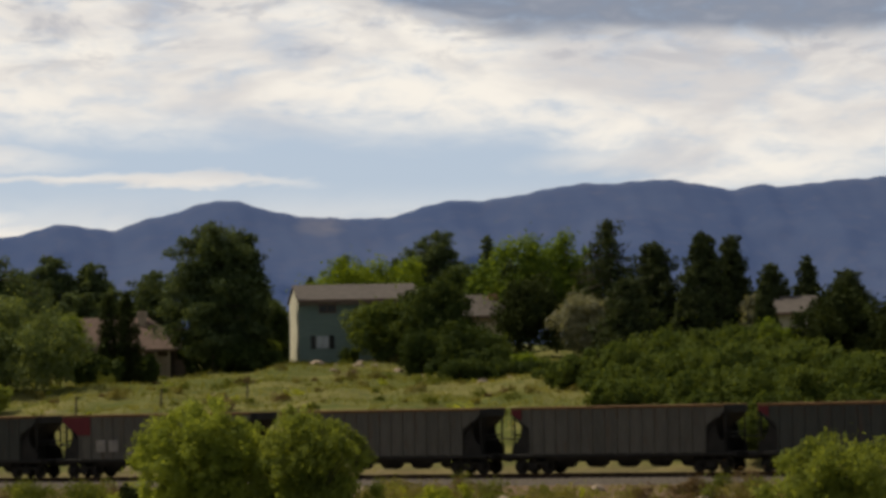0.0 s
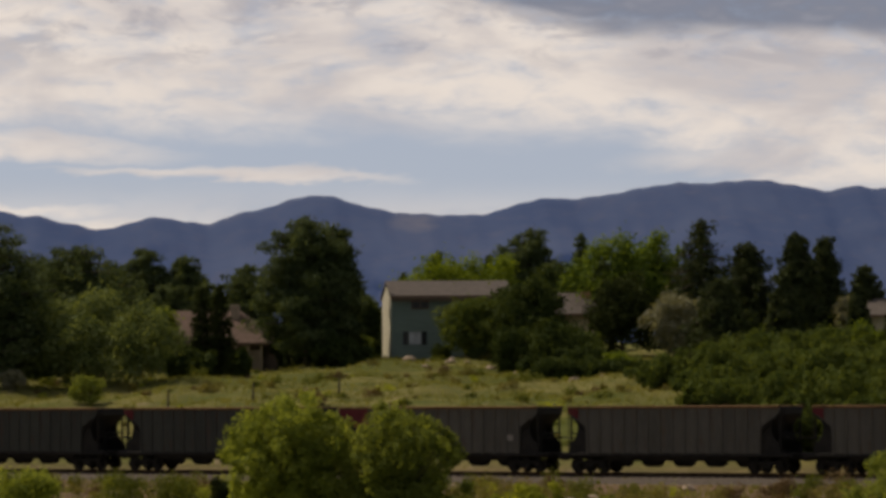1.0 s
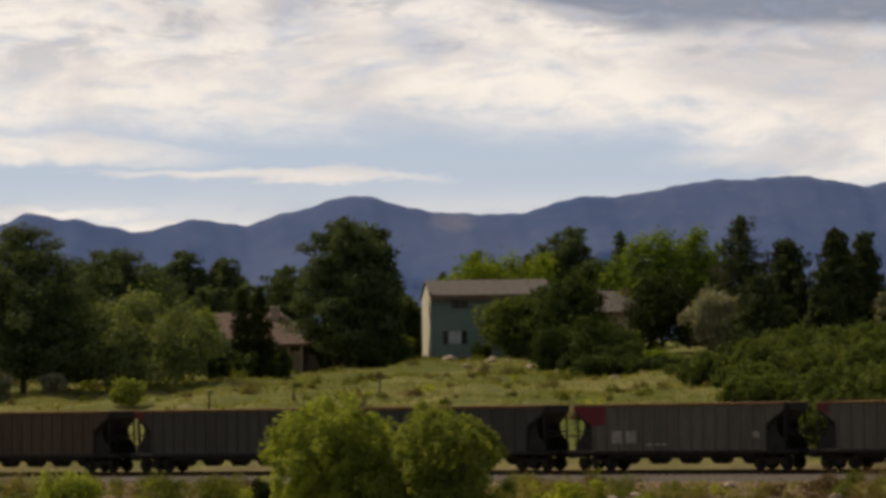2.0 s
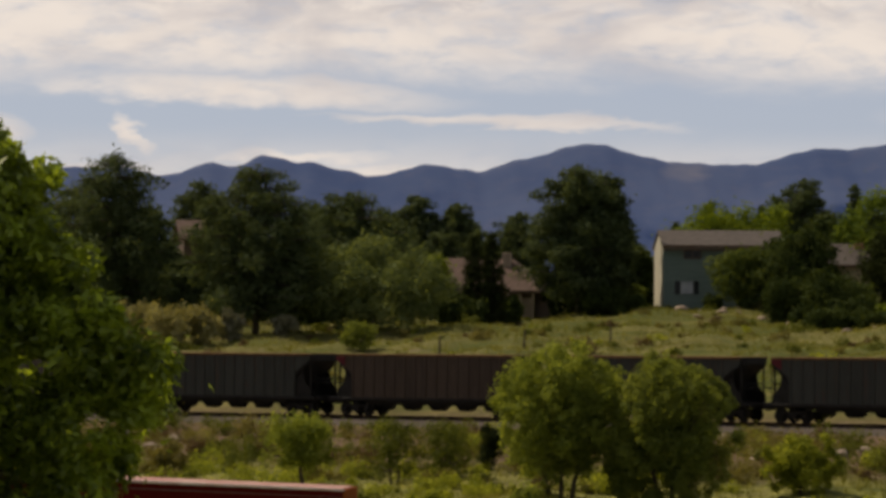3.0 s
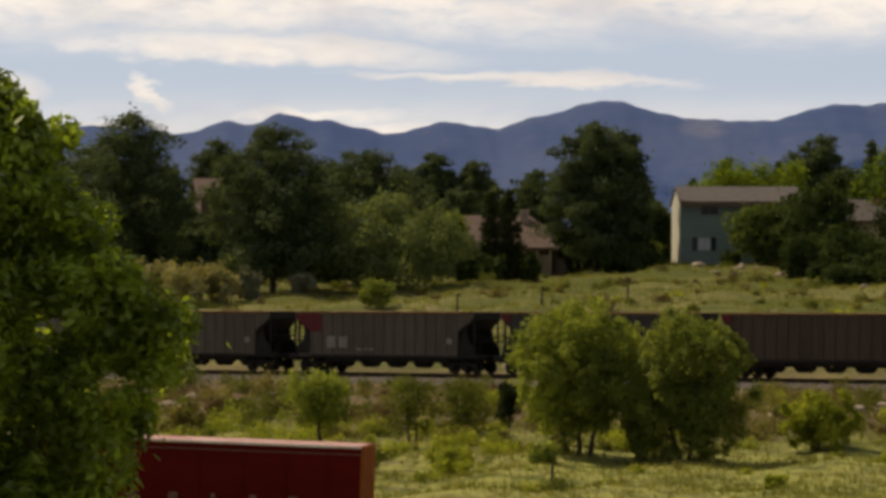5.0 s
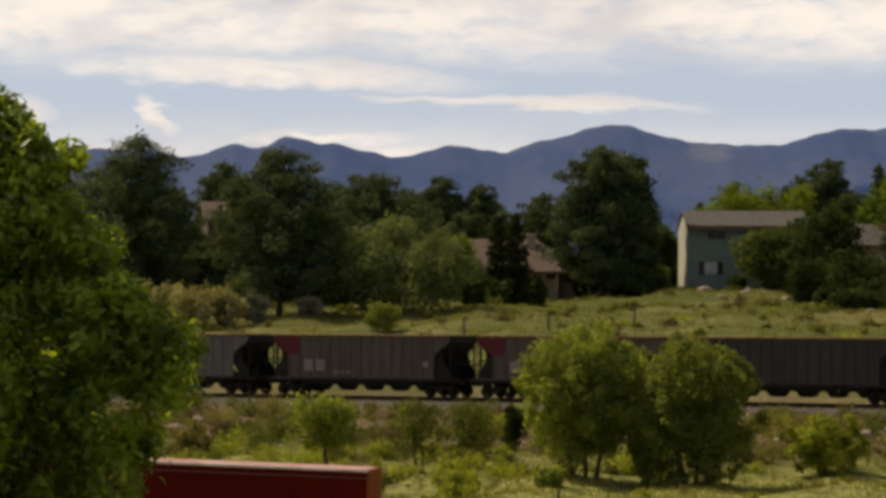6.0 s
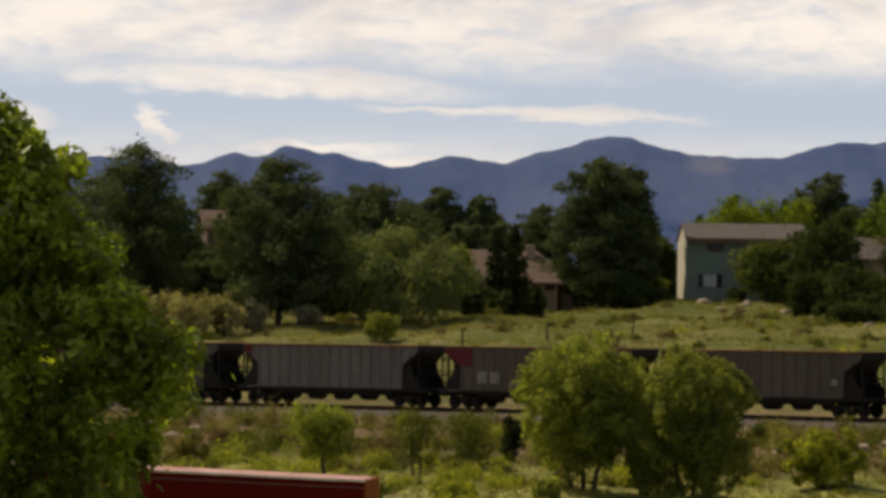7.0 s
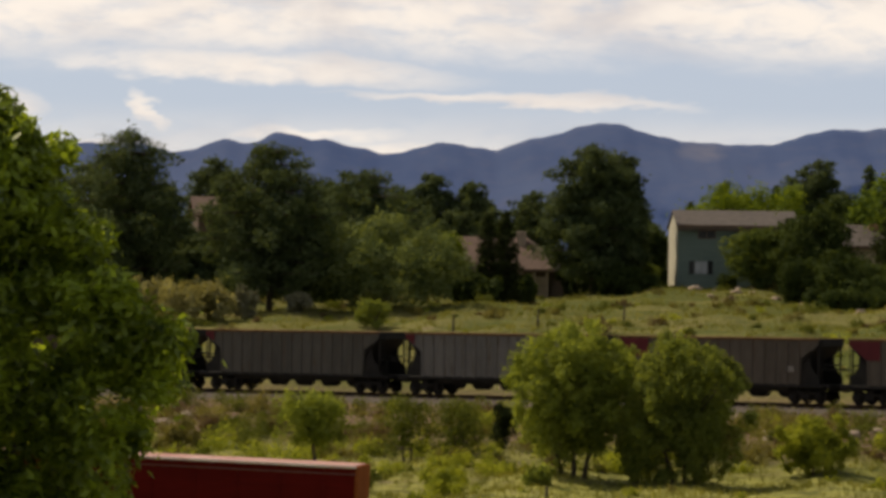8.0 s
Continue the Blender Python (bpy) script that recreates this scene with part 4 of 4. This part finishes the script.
def house(name, x, y, turn, width, depth, wall_h, roof_h, walls, gable, roof_mat, label, windows=(), over=0.5, foot=0.0, hip=0.0, verge=None, hip_left=True):
    """A gabled house; its front faces -y, its ridge runs along x."""
    h = new(name)
    h.matrix_world = pose(x, y, foot, 0, 0, turn)
    tagged(h, label, "house")
    low = -2.5
    hl = hip if hip_left else 0.0
    part("front_wall", box((width, 0.2, wall_h - low), (width / 2, 0.1, (wall_h + low) / 2)), walls, h)
    part("back_wall", box((width, 0.2, wall_h - low), (width / 2, depth - 0.1, (wall_h + low) / 2)), walls, h)
    for gx in (0.0, width - 0.2):
        d2 = depth - 0.004
        outline = [(0.004, low), (d2, low), (d2, wall_h)] + ([(depth / 2, wall_h + roof_h - 0.05)] if not (hl if gx == 0.0 else hip) else []) + [(0.004, wall_h)]
        bm = bmesh.new()
        a = [bm.verts.new((gx - 0.004, v, z)) for v, z in outline]
        b = [bm.verts.new((gx + 0.204, v, z)) for v, z in outline]
        bm.faces.new(a)
        bm.faces.new(b[::-1])
        for i in range(len(a)):
            bm.faces.new((a[i], b[i], b[(i + 1) % len(a)], a[(i + 1) % len(a)]))
        bmesh.ops.recalc_face_normals(bm, faces=bm.faces)
        part("gable_wall", bm, gable, h, "pale side wall" if gable is not walls else "")
    drop = over * roof_h / (depth / 2)
    verge = over if verge is None else verge
    for s in (0, 1):
        bm = bmesh.new()
        ey = -over if s == 0 else depth + over
        ez = wall_h - drop
        rz = wall_h + roof_h
        ring = [(-verge, ey, ez), (width + verge, ey, ez), (width + verge - hip, depth / 2, rz), (-verge + hl, depth / 2, rz)]
        top = [bm.verts.new((px, py, pz + 0.16)) for px, py, pz in ring]
        bot = [bm.verts.new((px, py, pz)) for px, py, pz in ring]
        bm.faces.new(top)
        bm.faces.new(bot[::-1])
        for i in range(4):
            bm.faces.new((top[i], bot[i], bot[(i + 1) % 4], top[(i + 1) % 4]))
        bmesh.ops.recalc_face_normals(bm, faces=bm.faces)
        part("roof", bm, roof_mat, h)
        part("fascia", box((width + 2 * verge + 0.02, 0.06, 0.26), (width / 2, ey + (-0.035 if s == 0 else 0.035), ez + 0.03)), M["trim"], h, "brown fascia board")
    if hip:
        for gx, sx in ((-over, 1), (width + over, -1))[0 if hip_left else 1:]:
            bm = bmesh.new()
            tri = [(gx, -over, wall_h - drop), (gx, depth + over, wall_h - drop), (gx + sx * hip, depth / 2, wall_h + roof_h)]
            top = [bm.verts.new((px, py, pz + 0.155)) for px, py, pz in tri]
            bot = [bm.verts.new((px, py, pz)) for px, py, pz in tri]
            bm.faces.new(top)
            bm.faces.new(bot[::-1])
            for i in range(3):
                bm.faces.new((top[i], bot[i], bot[(i + 1) % 3], top[(i + 1) % 3]))
            bmesh.ops.recalc_face_normals(bm, faces=bm.faces)
            part("roof", bm, roof_mat, h)
    for wx, wz, ww, wh in windows:
        window(h, wx, wz, ww, wh)
    return h


teal = house("teal_house", 20.1, 345, 1.8, 10.0, 8.5, 5.25, 1.2, M["teal"], M["cream"], M["shingle"], "two-storey teal house with a brown roof and cream gable wall",
             [(2.4, 4.55, 1.4, 0.75), (6.5, 4.4, 1.3, 0.8)], foot=7.55, verge=0.12)
pane = part("window", box((0.95, 0.04, 0.95), (1.95, -0.012, 1.75)), M["curtain"], teal, "window with pale curtains and a coloured-in sky reflection")
frame_bm = bmesh.new()
for dx in (-0.5, 0.0, 0.5):
    add_box(frame_bm, (0.05, 0.08, 1.04), (1.95 + dx, -0.03, 1.75))
for dz in (-0.5, 0.5):
    add_box(frame_bm, (1.05, 0.08, 0.05), (1.95, -0.034, 1.75 + dz))
part("window_frame", frame_bm, M["sash"], pane)
for dx in (-0.78, 0.78):
    part("shutter", box((0.42, 0.05, 1.1), (1.95 + dx, -0.026, 1.75), bevel=0.01), M["glass"], teal, "dark window shutter")
part("corner_board", box((0.14, 0.05, 7.7), (0.07, -0.028, 1.35)), M["teal"], teal)
part("gutter", box((10.2, 0.12, 0.12), (5.0, -0.6, 4.86), bevel=0.03), M["trim"], teal, "brown roof gutter")
low_house = house("low_house", 1.7, 353, -12, 8.0, 8.0, 2.75, 2.35, M["umber"], M["umber"], M["rust_shingle"], "low brown house with a reddish-brown half-hipped roof",
                  [(5.0, 1.5, 1.2, 1.0), (2.2, 1.5, 1.2, 1.0)], 0.75, 6.6, 3.3, hip_left=False)
part("chimney", box((0.7, 0.7, 2.2), (5.2, 3.0, 4.6), bevel=0.03), M["tan"], low_house, "pale stone chimney")
for px in (5.9, 7.0, 8.1):
    part("porch_post", box((0.2, 0.2, 2.75), (px, -0.55, 1.1), bevel=0.02), M["tan"], low_house, "pale porch post")
part("porch_floor", box((3.0, 1.0, 0.9), (7.0, -0.5, -0.7), bevel=0.02), M["trim"], low_house)
part("front_door", box((0.95, 0.06, 2.0), (7.4, -0.03, 0.85), bevel=0.01), M["tan"], low_house, "pale front door")
side_house = house("side_house", 34.0, 366, -3, 5.6, 8.0, 1.9, 1.7, M["tan"], M["tan"], M["shingle"], "low house with a grey-brown roof behind the oaks", foot=9.8)
hut = house("far_house", -22.7, 402, 8, 3.6, 7.0, 4.0, 1.6, M["umber"], M["umber"], M["rust_shingle"], "distant brown-roofed house glimpsed between pines", [(2.2, 2.9, 0.9, 1.0)], foot=10.6)
pale_house = house("pale_house", 62.2, 376, -16, 6.2, 8.0, 2.6, 1.4, M["buff"], M["buff"], M["shingle"], "pale buff house with a low brown roof among spruces", [(3.2, 1.2, 1.0, 0.8)], foot=9.0)
chimney = part("chimney", box((0.85, 0.8, 2.6), (4.6, 3.2, 2.5), bevel=0.03), M["brick"], side_house, "brick chimney")


# ---- red trailer ----
M["trailer_red"] = surface("red_trailer_paint", (0.072, 0.0029, 0.0021), (0.102, 0.0047, 0.0034), 0.5, 0.6, 0.0, third=(0.085, 0.004, 0.003), stretch=(0.4, 1, 2), shine=0.08)
M["orange"] = surface("orange_red_end", (0.19, 0.055, 0.018), (0.27, 0.085, 0.028), 0.8, 0.9, shine=0.03)
# rail and roof reds are paled to paint the highlight along the top edge
M["pink"] = surface("highlit_red_rail", (0.56, 0.38, 0.35), (0.76, 0.68, 0.66), 1.0, 0.8, shine=0.1)
M["roof_red"] = surface("sunlit_red_roof", (0.34, 0.15, 0.13), (0.52, 0.34, 0.31), 1.2, 0.8, shine=0.1)
M["letter"] = surface("faded_letter_paint", (0.12, 0.055, 0.050), (0.19, 0.10, 0.09), 6.0, 0.8, shine=0.05)
M["rubber"] = surface("tyre_rubber", (0.015, 0.015, 0.015), (0.03, 0.03, 0.03), 2.0, 0.9)


def make_trailer():
    tr = new("trailer")
    length, deep, high = 13.7, 2.5, 2.75
    gx, gy = -2.2, 115.0
    gz = ground_at(gx, gy)
    tr.matrix_world = pose(gx, gy, gz - 0.05, 0, 0, -6.5) @ pose(0, 0, 0, 0, 1.9, 0)
    tagged(tr, "long red box trailer with a pale highlight on its roof rail", "trailer")
    z0 = 0.82 - gz + 0.05 - high
    part("body", box((length, deep, high), (-length / 2, deep / 2, z0 + high / 2), bevel=0.03), M["trailer_red"], tr)
    part("roof_rail", box((length + 0.02, 0.06, 0.07), (-length / 2, -0.02, z0 + high + 0.0), bevel=0.012), M["pink"], tr, "red roof rail coloured pale as a highlight")
    part("seam_rail", box((length, 0.03, 0.035), (-length / 2, -0.016, z0 + high - 0.2), bevel=0.006), M["letter"], tr)
    part("roof", box((length - 0.1, deep - 0.1, 0.04), (-length / 2, deep / 2, z0 + high + 0.016)), M["roof_red"], tr, "red roof coloured pinkish for the light on it")
    part("rear_frame", box((0.09, deep + 0.02, high + 0.04), (0.03, deep / 2, z0 + high / 2), bevel=0.01), M["orange"], tr, "orange-red rear frame")
    for i in range(11):
        part("side_post", box((0.07, 0.03, high - 0.4), (-0.9 - i * 1.2, -0.014, z0 + high / 2 - 0.14)), M["trailer_red"], tr)
    for i in range(7):
        part("letter_bar", box((0.26 - 0.07 * (i % 3), 0.012, 0.30), (-1.85 - i * 1.12, -0.034, z0 + high - 1.56)), M["letter"], tr, "faded pale letter mark")
    part("chassis", box((length - 1, 1.0, 0.3), (-length / 2, deep / 2, z0 - 0.15)), M["iron"], tr)
    for wx in (-1.6, -2.9):
        for wy in (0.25, deep - 0.25):
            bm = bmesh.new()
            add_rod(bm, (wx, wy - 0.25, 0.55), (wx, wy + 0.25, 0.55), 0.5, sides=20)
            part("wheel", bm, M["rubber"], tr)
    for wy in (0.5, deep - 0.5):
        bm = bmesh.new()
        add_rod(bm, (-11.0, wy, -0.1), (-11.0, wy, z0), 0.07)
        part("landing_leg", bm, M["iron"], tr)


make_trailer()


# ---- undergrowth ----
def scatter(rng, n, s0, s1, q0, q1):
    s, q = rng.uniform(s0, s1, n), rng.uniform(q0, q1, n)
    return s * TC + q * TS, TRACK_Y - s * TS + q * TC


def make_grass():
    rng = np.random.default_rng(5)
    spots = [scatter(rng, 60000, -75, 75, -125, -30), scatter(rng, 14000, -75, 75, -30, -5), scatter(rng, 36000, -60, 90, 14, 85)]
    x, y = np.concatenate([a for a, b in spots]), np.concatenate([b for a, b in spots])
    keep = np.sin(x * 0.6 + 2 * np.sin(y * 0.21)) + np.sin(y * 0.47 + x * 0.13) > rng.uniform(-2.0, 1.2, len(x))
    x, y = x[keep], y[keep]
    n = len(x)
    z = lie(x, y)
    vs, blades = [], 4
    for b in range(blades):
        a = rng.uniform(0, 2 * math.pi, n)
        h = rng.uniform(0.08, 0.34, n)
        w = rng.uniform(0.02, 0.05, n)
        ox, oy = rng.normal(size=n) * 0.1, rng.normal(size=n) * 0.1
        lean = rng.uniform(0.1, 0.6, n) * h
        dx, dy = np.cos(a), np.sin(a)
        vs.append(np.stack([np.stack([x + ox - dy * w, y + oy + dx * w, z - 0.03], -1), np.stack([x + ox + dy * w, y + oy - dx * w, z - 0.03], -1),
                            np.stack([x + ox + dx * lean, y + oy + dy * lean, z + h], -1)], 1))
    v = np.concatenate(vs).reshape(-1, 3)
    ob = raw("meadow_grass", v, np.arange(len(v)).reshape(-1, 3), M["grass"])
    tagged(ob, "rough tufts of green and straw-coloured meadow grass", "grass", kind="stuff")


make_grass()


def make_shrubs(name, mat, seed, bank, meadow, hill, foot, label):
    """Low plants over the railway bank, the meadow and the hill."""
    rng = np.random.default_rng(seed)
    x, y = scatter(rng, bank, -62, 66, -32, -7.5)
    x2, y2 = scatter(rng, meadow, -65, 60, -115, -32)
    x3, y3 = scatter(rng, hill, -50, 85, 12, 75)
    cs, rs = [], []
    x4, y4 = scatter(rng, foot, -62, 40, -44, -33)
    for px, py, big in [(a, b, 1.0) for a, b in zip(x, y)] + [(a, b, 0.6) for a, b in zip(x2, y2)] + [(a, b, 0.6) for a, b in zip(x3, y3)] + [(a, b, 1.0) for a, b in zip(x4, y4)]:
        size = big * (0.22 + 0.75 * rng.uniform(0, 1) ** 1.8)
        gz = ground_at(px, py)
        for i in range(5):
            cs.append((px + rng.normal() * size * 0.7, py + rng.normal() * size * 0.7, gz + size * rng.uniform(0.2, 0.85)))
            rs.append(size * rng.uniform(0.4, 0.8))
    c, r = np.array(cs), np.array(rs)
    per = np.maximum(10, 90 * (r / 0.4) ** 1.6).astype(int)
    lv, lf = leaves(rng, c, r, per, 0.15, 0.5)
    ob = raw(name, lv, lf, M[mat])
    tagged(ob, label, "scrub", kind="stuff")


make_shrubs("sage_scrub", "sage", 8, 250, 90, 170, 30, "patchy straw-olive sagebrush over the railway bank")
make_shrubs("green_scrub", "sunny", 10, 40, 240, 40, 110, "bright yellow-green weeds dotted over the meadow")
make_shrubs("russet_scrub", "russet", 12, 130, 20, 60, 6, "dry russet-brown scrub over the railway bank")
make_shrubs("weed_scrub", "weed", 9, 190, 90, 160, 20, "dark olive weeds over the bank and meadow")


def make_rocks():
    rng = np.random.default_rng(21)
    spots = list(zip(*scatter(rng, 60, -20, 60, -28, -7))) + [(21.0, 336.5), (22.6, 337.0), (24.5, 335.8), (26.0, 336.6), (17.6, 340.0), (24.0, 331.0), (25.2, 330.2), (21.8, 328.5), (27.0, 329.0), (28.6, 324.0), (23.2, 326.0), (31.2, 305.0), (33.0, 303.0), (29.8, 320.0)]
    for px, py in spots:
        bm = bmesh.new()
        bmesh.ops.create_icosphere(bm, subdivisions=2, radius=1.0)
        k = rng.uniform(0, 50)
        for v in bm.verts:
            v.co *= 1 + 0.35 * noise.noise(v.co * 1.3 + Vector((k, 0, 0)))
        r = rng.uniform(0.18, 0.5)
        ob = part("boulder", bm, M["stone"])
        ob.matrix_world = pose(px, py, ground_at(px, py) + 0.15 * r, 0, 0, rng.uniform(0, 360)) @ Matrix.Diagonal((r * 1.3, r, r * 0.7, 1))
        tagged(ob, "tan weathered boulder lying in the grass", "boulder", "boulders on the slopes")


M["stone"] = surface("tan_stone", (0.20, 0.15, 0.11), (0.36, 0.29, 0.22), 2.0, 0.95, bump=0.03)
make_rocks()


def make_posts():
    for px, py, h in ((1.4, 296, 1.5), (7.4, 296, 1.5), (-4.8, 296, 1.4), (13.5, 296, 1.4), (4.8, 175, 1.3)):
        post = new("fence_post")
        post.matrix_world = pose(px, py, ground_at(px, py) - 0.1, 0, 2, 0)
        bm = bmesh.new()
        add_rod(bm, (0, 0, 0), (0, 0, h), 0.075, 0.06)
        part("stake", bm, M["bark"], post)
        bm = bmesh.new()
        add_rod(bm, (0, 0, h - 0.002), (0, 0, h + 0.05), 0.06, 0.02)
        part("cap", bm, M["bark"], post)
        tagged(post, "weathered dark wooden fence post in the grass", "fence post", "fence posts")


make_posts()
for px, py, pz, pw, mat, seed in ((-1.3, 223, 1.0, 3.4, "weed", 91), (1.5, 222, 0.9, 3.2, "weed", 92), (-11.6, 192, -1.1, 4.2, "sunny", 93), (-8.6, 191, -1.3, 3.4, "sunny", 94), (-6.2, 193, -1.5, 2.8, "sunny", 191), (-3.6, 194, -1.7, 2.2, "weed", 192), (0.6, 197, -1.7, 2.4, "sunny", 193),
                                 (-13.6, 228, -0.2, 2.4, "sage", 95), (15.5, 222, -0.2, 1.8, "sage", 96), (25.5, 222, -0.6, 2.2, "sage", 97), (5.0, 199, -1.9, 1.6, "willow", 98), (14.2, 176, -2.4, 0.9, "sunny", 99)):
    broadleaf("bush", px, py, pz, pw, M[mat], "low scrubby bush on the slope below the track", seed, 0.15, 2200, 26, 0.0, 2, "bush", "bank bushes")

motions()
